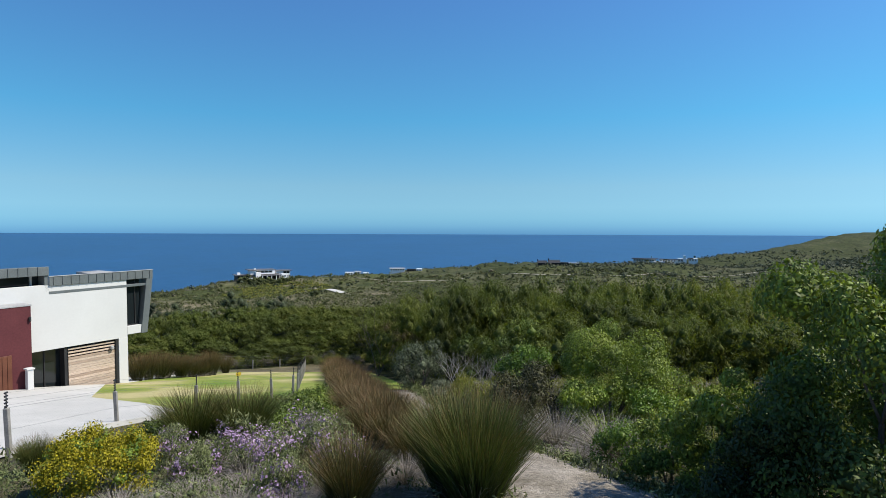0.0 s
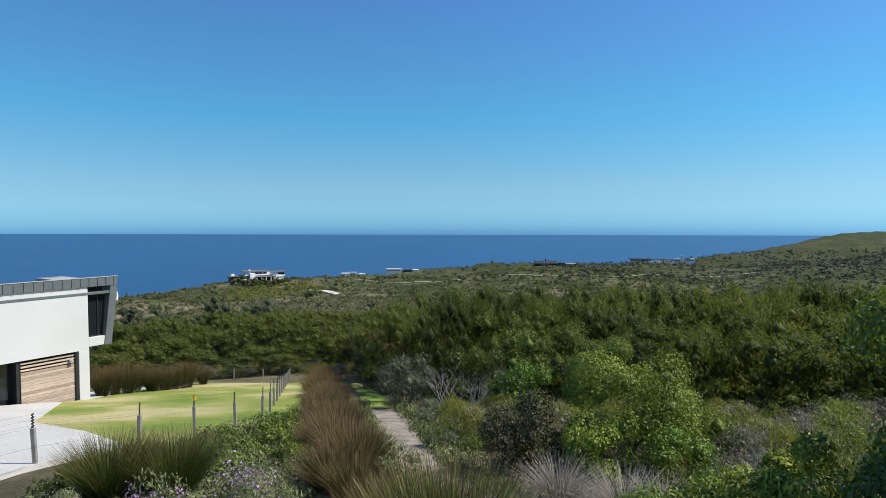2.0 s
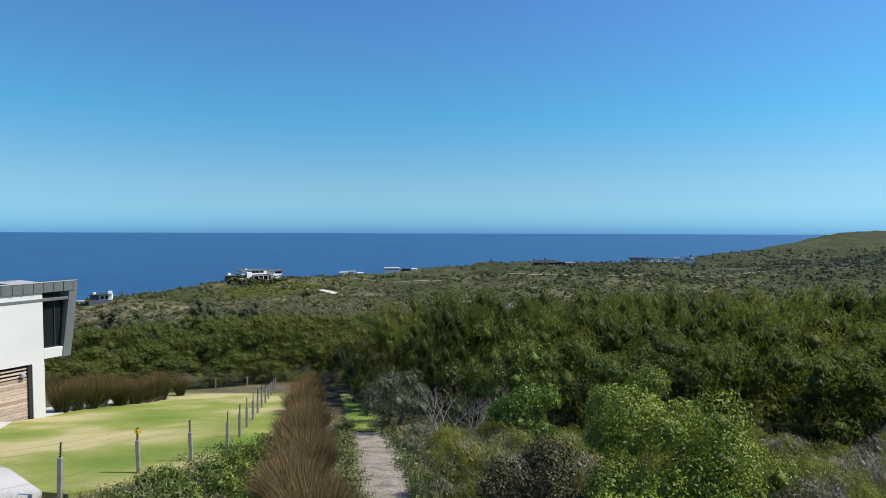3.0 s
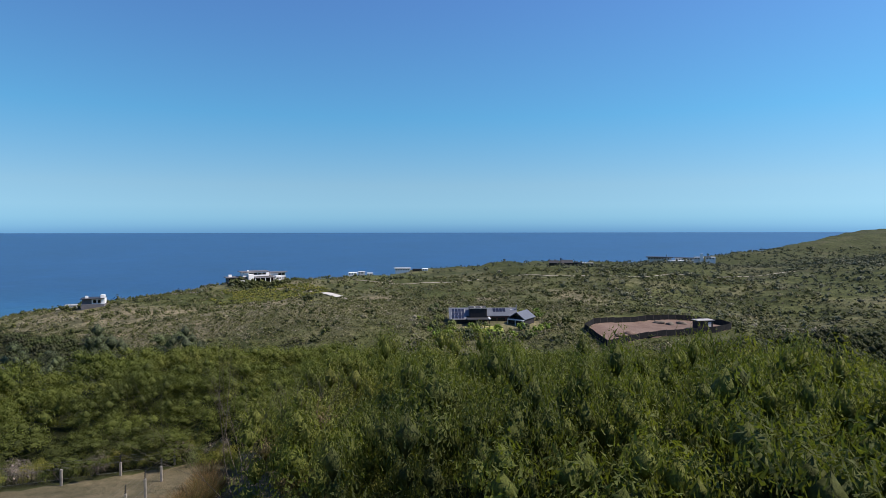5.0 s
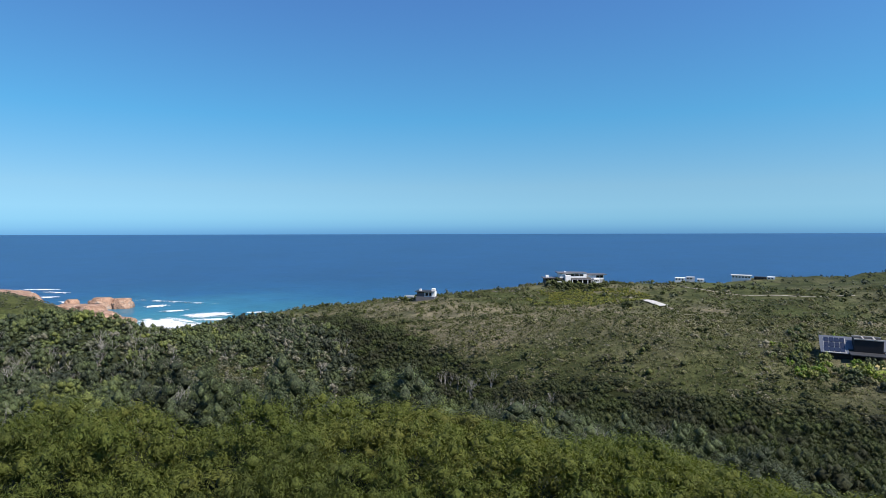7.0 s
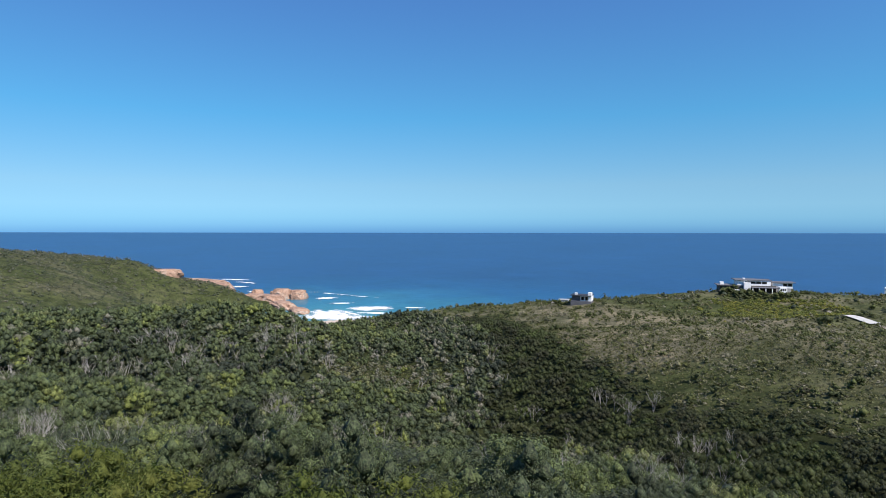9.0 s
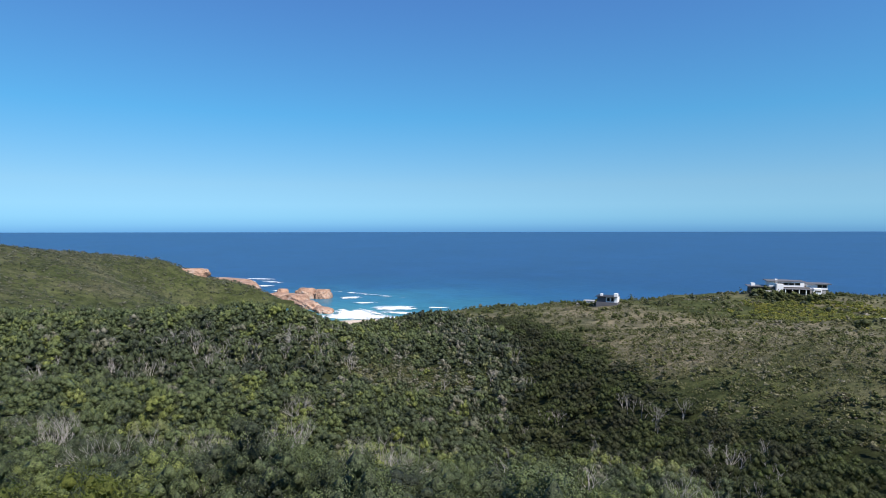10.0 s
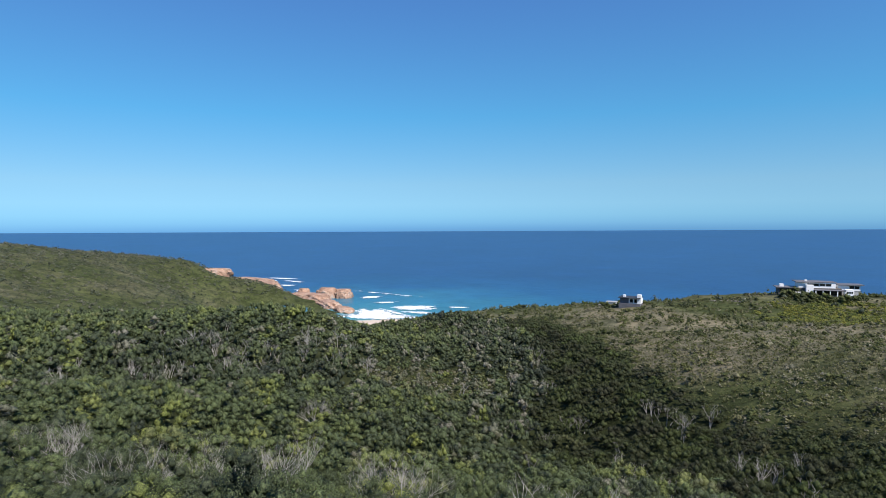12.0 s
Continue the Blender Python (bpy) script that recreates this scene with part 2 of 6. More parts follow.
def crown(rs, count, size, blobs=7, spread=0.62, squash=0.8, core=0.5, upright=0.0, slim=0.55, single=False, tall=1.0, flat=0.85, fuzz=0.15, heart=None, low=0.28, ruffle=0.5, puff=1.0):
    """A unit crown standing on z = 0: leaves laid round many small clumps, over a dim heart. Returns vertices and triangles."""
    V, F, n = [], [], 0
    ang = rs.uniform(0, 2 * np.pi, blobs)
    rad = np.sqrt(rs.uniform(0, 1, blobs)) * spread
    dome = np.sqrt(1 - flat * (rad / max(spread, 1e-3)) ** 2)
    cz = np.where(rs.uniform(0, 1, blobs) > low, dome * rs.uniform(0.78, 1.0, blobs), dome * rs.uniform(0.15, 0.75, blobs))
    cen = np.stack([rad * np.cos(ang), rad * np.sin(ang), cz * squash], 1)
    br = rs.uniform(0.7, 1.3, blobs) * 0.98 * puff / np.sqrt(blobs)
    if core:
        iv, jf = heart or OCTA
        for c, r in zip(cen, br):
            v = iv * (r * core) * rs.uniform(0.7, 1.25, (len(iv), 1)) / (1, 1, tall) + c
            v[:, 2] = np.maximum(v[:, 2], 0)
            V.append(v), F.append(jf + n)
            n += len(v)
    k = rs.randint(0, blobs, count)
    d = rs.normal(size=(count, 3))
    d[:, 2] = np.abs(d[:, 2]) * 1.05 - 0.35
    d /= np.linalg.norm(d, axis=1, keepdims=True)
    p = cen[k] + d / (1, 1, tall) * br[k, None] * rs.uniform((0.78 if heart else 0.55) - fuzz, 1.0 + fuzz, (count, 1))
    p[:, 2] = np.maximum(p[:, 2], 0.01)
    nr = d + rs.normal(size=(count, 3)) * ruffle
    nr /= np.linalg.norm(nr, axis=1, keepdims=True)
    a = rs.normal(size=(count, 3)) + np.array([0, 0, upright * 1.5]) + d * 0.4
    a -= nr * (a * nr).sum(1, keepdims=True)
    a /= np.linalg.norm(a, axis=1, keepdims=True) + 1e-9
    b = np.cross(nr, a)
    a, b = a / (1, 1, tall), b / (1, 1, tall)             # round clumps and leaves after the crown is drawn out
    L = size * rs.uniform(0.55, 1.45, (count, 1))
    if single:
        q = np.stack([p + a * L * 0.6, p - a * L * 0.4 + b * L * slim * 0.5, p - a * L * 0.4 - b * L * slim * 0.5], 1)
        F.append(n + np.arange(3 * count).reshape(-1, 3))
    else:
        q = np.stack([p - a * L * 0.5, p + b * L * slim * 0.5, p + a * L * 0.5, p - b * L * slim * 0.5], 1)
        i = n + 4 * np.arange(count)
        F.append(np.concatenate([np.stack([i, i + 1, i + 2], 1), np.stack([i, i + 2, i + 3], 1)]))
    V.append(q.reshape(-1, 3))
    return np.concatenate(V), np.concatenate(F)


def scatter(name, kinds, place, scale, height, material, tints, rs):
    """One mesh of many plants: kinds are unit templates, place the feet."""
    V, F, T, n = [], [], [], 0
    which = rs.randint(0, len(kinds), len(place))
    for k, (tv, tf) in enumerate(kinds):
        sel = np.where(which == k)[0]
        if not len(sel):
            continue
        a = rs.uniform(0, 2 * np.pi, len(sel))
        c, s = np.cos(a), np.sin(a)
        x = (tv[None, :, 0] * c[:, None] - tv[None, :, 1] * s[:, None]) * scale[sel, None]
        y = (tv[None, :, 0] * s[:, None] + tv[None, :, 1] * c[:, None]) * scale[sel, None]
        z = tv[None, :, 2] * height[sel, None]
        V.append((np.stack([x, y, z], -1) + place[sel][:, None]).reshape(-1, 3))
        F.append((tf[None] + (n + np.arange(len(sel)) * len(tv))[:, None, None]).reshape(-1, 3))
        T.append(np.repeat(tints[sel], len(tv)))
        n += len(sel) * len(tv)
    return mesh_of(name, np.concatenate(V), np.concatenate(F), material, np.concatenate(T), True)


def stand(xy, sink=0.1):
    return np.c_[xy, ground_z(xy[:, 0], xy[:, 1]) - sink]


# ---- ground and sea ----
m, n, l, b = mat("fynbos_soil", 0.95, 0.1)
c = ramp(n, l, noise_of(n, l, 0.018, 6, 0.6), [(0.34, (0.06, 0.071, 0.028)), (0.5, (0.082, 0.09, 0.04)), (0.66, (0.132, 0.122, 0.08))])
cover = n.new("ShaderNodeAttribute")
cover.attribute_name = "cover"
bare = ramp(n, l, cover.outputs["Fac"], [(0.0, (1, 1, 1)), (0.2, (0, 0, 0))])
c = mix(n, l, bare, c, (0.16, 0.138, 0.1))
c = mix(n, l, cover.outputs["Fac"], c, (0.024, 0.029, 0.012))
fine = noise_of(n, l, 0.5, 9, 0.8)
c2 = ramp(n, l, fine, [(0.36, (0.58, 0.64, 0.55)), (0.5, (0.95, 1.0, 0.9)), (0.64, (1.4, 1.36, 1.25))])
c2 = mix(n, l, 1.0, c2, ramp(n, l, noise_of(n, l, 0.1, 4, 0.7), [(0.38, (0.6, 0.64, 0.58)), (0.62, (1.4, 1.36, 1.32))]), "MULTIPLY")
l.new(mix(n, l, 1.0, c, c2, "MULTIPLY"), b.inputs["Base Color"])
bump(n, l, b, fine, 1.0, 0.7)
M_SOIL = m


def spaced(half, near, count):
    """Coordinates that lie close together in the middle and far apart outside."""
    k = np.linspace(-1, 1, count)
    g = 6.2
    return half * np.sinh(g * k) / np.sinh(g)


gx, gy = spaced(4200, 0, 330) - 15, spaced(4200, 0, 330) + 70
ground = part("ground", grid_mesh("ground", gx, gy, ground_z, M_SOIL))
tagged(ground, "hilly coastal ground with sandy soil and low scrub", "ground", kind="structure")

m, n, l, b = mat("sea_water", 0.33, 0.34)
co = n.new("ShaderNodeTexCoord")
dist = n.new("ShaderNodeVectorMath")
dist.operation = "DISTANCE"
l.new(co.outputs["Object"], dist.inputs[0])
dist.inputs[1].default_value = (-590, 430, SEA)
far = n.new("ShaderNodeMapRange")
far.inputs[1].default_value, far.inputs[2].default_value = 30, 700
wob = n.new("ShaderNodeMath")
wob.operation = "MULTIPLY_ADD"
l.new(noise_of(n, l, 0.008, 4), wob.inputs[0])
wob.inputs[1].default_value = 260
l.new(dist.outputs["Value"], wob.inputs[2])
l.new(wob.outputs[0], far.inputs[0])
c = ramp(n, l, far.outputs[0], [(0.0, (0.085, 0.31, 0.3)), (0.3, (0.026, 0.15, 0.21)), (0.65, (0.009, 0.064, 0.155)), (1.0, (0.0075, 0.043, 0.128))])
c = mix(n, l, 1.0, c, ramp(n, l, noise_of(n, l, 0.004, 6), [(0.3, (0.85,) * 3), (0.7, (1.15,) * 3)]), "MULTIPLY")
l.new(mix(n, l, 1.0, c, ramp(n, l, noise_of(n, l, 0.022, 6, 0.7), [(0.32, (0.76,) * 3), (0.68, (1.2,) * 3)]), "MULTIPLY"), b.inputs["Base Color"])
bump(n, l, b, noise_of(n, l, 0.12, 5), 0.5, 1.2)
M_SEA = m
ang = np.linspace(0, 2 * np.pi, 97)[:-1]
ring = np.r_[np.linspace(60, 1500, 25), np.linspace(1700, 5000, 24), 7200]
R, A = np.meshgrid(ring, ang, indexing="ij")
zs = SEA + 15 * smooth(1300, 5000, R)
v = np.stack([R * np.cos(A), 60 + R * np.sin(A), zs], -1).reshape(-1, 3)
i = (np.arange(len(ring) - 1)[:, None] * 96 + np.arange(96)[None])
j = (np.arange(len(ring) - 1)[:, None] * 96 + (np.arange(96)[None] + 1) % 96)
q = np.stack([i, i + 96, j + 96, j], -1).reshape(-1, 4)
sea = part("water", mesh_of("water", v, q, M_SEA, smooth_shade=True))
tagged(sea, "deep blue open sea with small ripples", "sea", kind="structure")

# ---- vegetation in the mass ----
M_FYNBOS = leaves("fynbos_leaf", [(0.0, (0.03, 0.037, 0.013)), (0.2, (0.05, 0.062, 0.018)), (0.4, (0.085, 0.098, 0.025)), (0.65, (0.135, 0.13, 0.06)), (0.88, (0.18, 0.168, 0.108)), (1.0, (0.21, 0.195, 0.14))], 0.25, 0.75, 0.15)
# blue is raised in these stops, so distance haze sits in the leaf colour
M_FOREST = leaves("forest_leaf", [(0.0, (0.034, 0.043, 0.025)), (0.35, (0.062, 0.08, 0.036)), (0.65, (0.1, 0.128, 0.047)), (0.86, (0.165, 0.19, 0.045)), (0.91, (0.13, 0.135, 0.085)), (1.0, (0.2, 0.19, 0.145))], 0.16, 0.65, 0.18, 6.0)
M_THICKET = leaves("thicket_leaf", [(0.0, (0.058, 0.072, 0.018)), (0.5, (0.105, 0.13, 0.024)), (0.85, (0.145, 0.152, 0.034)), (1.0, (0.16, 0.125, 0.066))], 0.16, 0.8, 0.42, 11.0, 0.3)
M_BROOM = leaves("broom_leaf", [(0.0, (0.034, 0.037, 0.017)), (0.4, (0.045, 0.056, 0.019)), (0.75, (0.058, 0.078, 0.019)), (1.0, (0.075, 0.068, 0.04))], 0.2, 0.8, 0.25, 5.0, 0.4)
M_LUSH = leaves("lush_heath", [(0.0, (0.07, 0.095, 0.02)), (0.5, (0.13, 0.145, 0.025)), (1.0, (0.21, 0.2, 0.035))], 0.25, 0.8, 0.15)
# heath of the headland and far hills, distance haze painted in as greyer stops
M_HAZY_HEATH = leaves("hazy_heath", [(0.0, (0.05, 0.064, 0.038)), (0.5, (0.074, 0.086, 0.052)), (1.0, (0.13, 0.127, 0.09))], 0.25, 0.8, 0.1)
rs = np.random.RandomState(11)


def thicket_edge(x):
    return np.interp(x, [-36, -22, -8, 9, 30, 90], [60, 70, 77, 75, 75, 82]) + 2.0 * ripple(x, x * 0.3, 14, 3)


def plots(count, x0, x1, y0, y1):
    return np.stack([rs.uniform(x0, x1, count), rs.uniform(y0, y1, count)], 1)


def spread_plots(step, x0, x1, y0, y1):
    """Feet about one step apart, without rows or holes."""
    X, Y = np.meshgrid(np.arange(x0, x1, step), np.arange(y0, y1, step * 0.87))
    X = X + step * 0.5 * (np.arange(len(X)) % 2)[:, None]
    p = np.stack([X.ravel(), Y.ravel()], 1)
    return p + rs.uniform(-0.42, 0.42, p.shape) * step


def in_thicket(p):
    x, y = p[:, 0], p[:, 1]
    path = np.interp(y, [9, 17, 28.5, 43.6, 52, 60], [2, 0.2, -1.8, -4.8, -7, -8])
    back = np.where(x > path + 1.2, np.interp(x, [-8, 2, 8, 20, 60], [46, 36, 29, 25, 14]), 57.5)
    back = np.where(x < -12, np.interp(x, [-36, -24, -19.5, -13, -12], [48, 51, 52, 56.5, 57.5]), back)
    return (y > back) & (y < thicket_edge(x)) & (x > -36)


def in_forest(p):
    x, y = p[:, 0], p[:, 1]
    edge = np.interp(x, EDGE_X, EDGE_Y) + 3 * ripple(x, y, 30, 12) - 1.5
    ok = (y < edge) & (y > np.where(x > -36, thicket_edge(x) + 1, 48)) & (ground_z(x, y) > SEA + 8)
    return ok & (x > -336) & ~((x > 40) & (y < 85)) & ~((x > -60) & (y < 56))


def in_broom(p):
    """The dark broom between the trees of the gully and the open slope."""
    x, y = p[:, 0], p[:, 1]
    return y > np.interp(x, BROOM_X, BROOM_Y) + 4 * ripple(x, y, 22, 15)


def on_spur(p):
    """How far a place lies on the dry open flank of the wooded spur."""
    x, y = p[:, 0] + 152, p[:, 1] - 169
    return np.exp(-((x * 0.8 - y * 0.6) / 17) ** 2 - ((x * 0.6 + y * 0.8) / 23) ** 2)


# ground cover: a near black floor in the woods and thicket, close heath on the headland, bare patches on the slope
flat_xy = np.array([v.co.xy for v in ground.data.vertices])
x, y = flat_xy.T
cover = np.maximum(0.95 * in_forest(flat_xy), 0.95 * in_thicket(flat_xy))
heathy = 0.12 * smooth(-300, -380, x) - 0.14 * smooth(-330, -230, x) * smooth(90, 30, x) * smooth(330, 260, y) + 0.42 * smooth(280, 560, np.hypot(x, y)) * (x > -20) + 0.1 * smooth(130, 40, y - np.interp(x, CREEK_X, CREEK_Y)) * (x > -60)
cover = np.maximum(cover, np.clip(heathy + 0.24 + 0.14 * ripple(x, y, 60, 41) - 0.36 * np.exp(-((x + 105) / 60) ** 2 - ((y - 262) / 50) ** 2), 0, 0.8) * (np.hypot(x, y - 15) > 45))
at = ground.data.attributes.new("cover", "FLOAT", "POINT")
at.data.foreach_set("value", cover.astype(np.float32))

p = spread_plots(2.3, -38, 72, 14, 82)
p = p[in_thicket(p)]
tall = np.interp(p[:, 1], [20, 32, 40, 54, 62, 75], [3.5, 5.0, 7.9, 7.6, 4.4, 3.0])
tall = tall + (4.3 - tall) * smooth(-4, -9, p[:, 0]) * smooth(4.3, 6, tall)
tall = tall * np.where(p[:, 0] < -12, 0.5 + 0.5 * smooth(0, 8, p[:, 1] - np.interp(p[:, 0], [-36, -24, -19.5, -13, -12], [48, 51, 52, 56.5, 57.5])), 1)
tall = tall * (1 - 0.22 * smooth(5, -5, p[:, 0]) * smooth(56, 50, p[:, 1]))
tall = tall + 0.75 * np.exp(-((p[:, 0] - 3) / 8) ** 2) * smooth(36, 42, p[:, 1]) * smooth(64, 56, p[:, 1])
h = tall * rs.uniform(0.84, 1.1, len(p)) + 0.25 * ripple(p[:, 0], p[:, 1], 18, 4)
tint = np.clip(0.45 + 0.22 * ripple(p[:, 0], p[:, 1], 22, 8) + rs.normal(0, 0.12, len(p)), 0, 1)
wide = rs.uniform(1.8, 2.5, len(p))
close = (np.abs(p[:, 0] + 4) < 17) & (p[:, 1] > 37) & (p[:, 1] < 66)
aside = ~close & (p[:, 0] > 26)
for name, sel, kinds in (("thicket_side", aside, [crown(rs, 620, 0.13, 12, 0.82, 0.86, 0.6, 1.0, 0.4, True, 2.2, 0.5, 0.3, OCTA) for _ in range(4)]),
                         ("thicket", ~close & ~aside, [crown(rs, 1900, 0.078, 14, 0.82, 0.86, 0.55, 1.0, 0.36, True, 2.2, 0.5, 0.3, OCTA, 0.28, 0.35) for _ in range(6)]),
                         ("thicket_brow", close, [crown(rs, 3600, 0.054, 16, 0.82, 0.86, 0.55, 1.0, 0.36, True, 2.2, 0.5, 0.3, OCTA, 0.28, 0.35) for _ in range(6)])):
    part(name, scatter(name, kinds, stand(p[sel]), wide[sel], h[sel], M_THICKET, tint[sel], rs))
    tagged(bpy.data.objects[name], "dense olive green thicket of broom-like coastal bushes", "thicket", kind="stuff")

# the woods of the valley: full crowns on the near side, close dark broom up to the heath, thin dry scrub on the open spur
p = spread_plots(3.9, -335, 160, 40, 310)
ragged = p - np.stack([0 * p[:, 0], rs.exponential(5, len(p))], 1)       # single bushes run up the slope beyond the edge
woods, stray = in_forest(p), ~in_forest(p) & in_forest(ragged) & (p[:, 1] > 120) & (ground_z(p[:, 0], p[:, 1]) > SEA + 8) & (rs.uniform(0, 1, len(p)) < 0.6)
p, stray = np.concatenate([p[woods], p[stray]]), np.r_[np.zeros(woods.sum(), bool), np.ones(stray.sum(), bool)]
broom, dry = in_broom(p) | stray, on_spur(p)
x, y = p.T
rim = smooth(0, 16, np.interp(x, EDGE_X, EDGE_Y) - y)                    # the broom grows lower towards the heath
h = np.where(broom, (2.3 + 1.9 * rim) * rs.uniform(0.7, 1.3, len(p)), rs.uniform(3.0, 6.8, len(p)) + 0.7 * ripple(x, y, 40, 14))
h = h * np.where(stray, 0.7, 1) * (1 - 0.6 * dry)
wide = np.where(broom, rs.uniform(2.2, 3.3, len(p)), np.clip(rs.lognormal(0.86, 0.24, len(p)), 1.5, 3.6)) * np.where(stray, 0.75, 1) * (1 - 0.45 * dry)
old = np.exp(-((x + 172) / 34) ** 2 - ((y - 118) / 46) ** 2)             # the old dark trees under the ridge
# trees take a darker tint towards the gully
near_gully = smooth(48, 18, np.interp(x, BROOM_X, BROOM_Y) - y) * smooth(-75, -110, x)
tint = 0.54 - 0.3 * old - 0.36 * near_gully + 0.1 * ripple(x, y, 50, 18) + rs.normal(0, 0.18, len(p)) + 0.16 * (rs.uniform(0, 1, len(p)) < 0.12)
# and a darker one close to the last camera position
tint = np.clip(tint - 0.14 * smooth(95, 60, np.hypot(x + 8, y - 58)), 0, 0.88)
grey = rs.uniform(0, 1, len(p)) < 0.05 + 0.6 * dry + 0.12 * near_gully
tint = np.where(grey & (np.hypot(x + 8, y - 58) > 70), rs.uniform(0.88, 1.0, len(p)), tint)
broom_tint = np.clip(0.35 + 0.22 * ripple(x, y, 24, 19) + rs.normal(0, 0.16, len(p)), 0, 1)
d = np.hypot(x + 8, y - 58)
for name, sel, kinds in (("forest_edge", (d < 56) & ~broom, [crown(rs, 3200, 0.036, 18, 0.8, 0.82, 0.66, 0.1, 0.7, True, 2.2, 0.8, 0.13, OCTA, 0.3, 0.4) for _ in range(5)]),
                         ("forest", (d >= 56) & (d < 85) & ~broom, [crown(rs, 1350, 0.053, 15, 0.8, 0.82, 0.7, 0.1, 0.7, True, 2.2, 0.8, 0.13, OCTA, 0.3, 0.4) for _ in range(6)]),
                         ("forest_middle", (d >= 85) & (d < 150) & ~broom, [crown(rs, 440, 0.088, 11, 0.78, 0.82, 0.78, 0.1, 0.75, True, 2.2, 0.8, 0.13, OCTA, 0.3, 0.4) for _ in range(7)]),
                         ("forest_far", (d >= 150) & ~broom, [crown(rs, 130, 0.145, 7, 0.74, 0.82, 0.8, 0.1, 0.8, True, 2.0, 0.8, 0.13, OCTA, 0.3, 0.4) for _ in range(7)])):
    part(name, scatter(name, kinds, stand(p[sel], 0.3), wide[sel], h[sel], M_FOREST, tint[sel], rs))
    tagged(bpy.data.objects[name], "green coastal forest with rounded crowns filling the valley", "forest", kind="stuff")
for name, sel, kinds in (("broom", (d < 130) & broom, [crown(rs, 560, 0.085, 12, 0.78, 0.86, 0.66, 1.0, 0.45, True, 1.6, 0.6, 0.35, OCTA, 0.3, 0.5) for _ in range(5)]),
                         ("broom_far", (d >= 130) & broom, [crown(rs, 180, 0.13, 8, 0.75, 0.86, 0.66, 1.0, 0.5, True, 1.6, 0.6, 0.35, OCTA, 0.3, 0.5) for _ in range(5)])):
    part(name, scatter(name, kinds, stand(p[sel], 0.2), wide[sel], h[sel], M_BROOM, broom_tint[sel], rs))
    tagged(bpy.data.objects[name], "close dark olive broom bushes along the gully", "broom", kind="stuff")


def clear_of(p):
    """Keeps houses, plots and roads free of scrub."""
    ok = np.ones(len(p), bool)
    for x, y, r in ((-112, 380, 13), (-97, 378, 8), (-127, 378, 8), (8, 200, 9), (20, 199, 9), (66, 204, 20), (50, 194, 11), (79, 209, 11), (-172, 307, 8), (-61, 327, 6), (-56, 322, 5), (6, 192, 4)):
        ok &= np.hypot(p[:, 0] - x, p[:, 1] - y) > r
    return ok


# scrub of the far slope: scattered bushes over a close carpet of small heath plants
COUNTS = (24000, 8000, 22000, 3500, 24000, 42000, 6500)
p = np.concatenate([plots(COUNTS[0], -300, 180, 130, 400), plots(COUNTS[1], -420, 900, 300, 1300), plots(COUNTS[2], -1100, -300, -20, 420), plots(COUNTS[3], 450, 1500, 850, 1700), plots(COUNTS[4], -230, 150, 140, 350), plots(COUNTS[5], -165, 75, 152, 262), plots(COUNTS[6], 70, 480, 200, 620)])
kind = np.repeat([0, 1, 1, 1, 2, 2, 1], COUNTS)
size = np.choose(kind, [0.9, 0.95, 0.46])
# dark bushes close about the houses
for hx, hy, r0, r1, many in ((-112, 380, 13, 22, 80), (-118, 366, 3, 9, 40), (-104, 368, 3, 8, 30), (-172, 307, 8.5, 14, 16), (14, 199, 15, 24, 40), (-190, 318, 5, 9, 8), (66, 204, 21, 28, 22), (112, 404, 14, 26, 14)):
    a, r = rs.uniform(0, 2 * np.pi, many), rs.uniform(r0, r1, many)
    p = np.concatenate([p, np.stack([hx + r * np.cos(a), hy + r * np.sin(a)], 1)])
    kind, size = np.r_[kind, np.full(many, 3)], np.r_[size, np.full(many, 1.75)]
lone = plots(110, -150, 60, 168, 335)                 # single dark bushes on the open slope
p, kind, size = np.concatenate([p, lone]), np.r_[kind, np.full(110, 3)], np.r_[size, rs.uniform(1.0, 1.9, 110)]
cy = np.interp(p[:, 0], EDGE_X, EDGE_Y)
ok = ((p[:, 1] > cy - 3) | (p[:, 0] < -325) | (on_spur(p) > 0.3)) & (ground_z(p[:, 0], p[:, 1]) > SEA + 6) & clear_of(p)
clump = ripple(p[:, 0], p[:, 1], 26, 51) + 0.6 * ripple(p[:, 0], p[:, 1], 9, 52)
stony = np.exp(-((p[:, 0] + 105) / 55) ** 2 - ((p[:, 1] - 262) / 42) ** 2)
ok &= (kind != 2) | (rs.uniform(0, 1, len(p)) > 0.75 * stony - 0.15 * clump)
ok &= (kind != 0) | (clump + rs.normal(0, 0.6, len(p)) > -0.1)
p, size, kind, clump = p[ok], size[ok], kind[ok], clump[ok]
d = np.hypot(p[:, 0], p[:, 1] - 60)
big = np.clip(rs.lognormal(0, 0.42, len(p)), 0.4, 2.4) * (0.6 + d / 800) * size
dark = (kind == 3) | ((kind == 0) & (rs.uniform(0, 1, len(p)) < (0.16 + 0.2 * clump) * (1 - 0.7 * smooth(60, 160, p[:, 0]))))
tint = np.clip(0.46 + 0.22 * ripple(p[:, 0], p[:, 1], 70, 21) + rs.normal(0, 0.2, len(p)) + 0.02 * (kind == 2) + 0.12 * smooth(-280, -350, p[:, 0]) - 0.2 * smooth(300, 600, d) * (p[:, 0] > 0), 0, 1)
tint = np.where(kind == 2, np.clip(0.62 + 0.16 * clump + rs.normal(0, 0.2, len(p)), 0.1, 1), tint)
tint = np.where(dark, rs.uniform(0.14, 0.38, len(p)), tint)
head = p[:, 0] < -300
big = np.where(head, 0.75 * big, big)
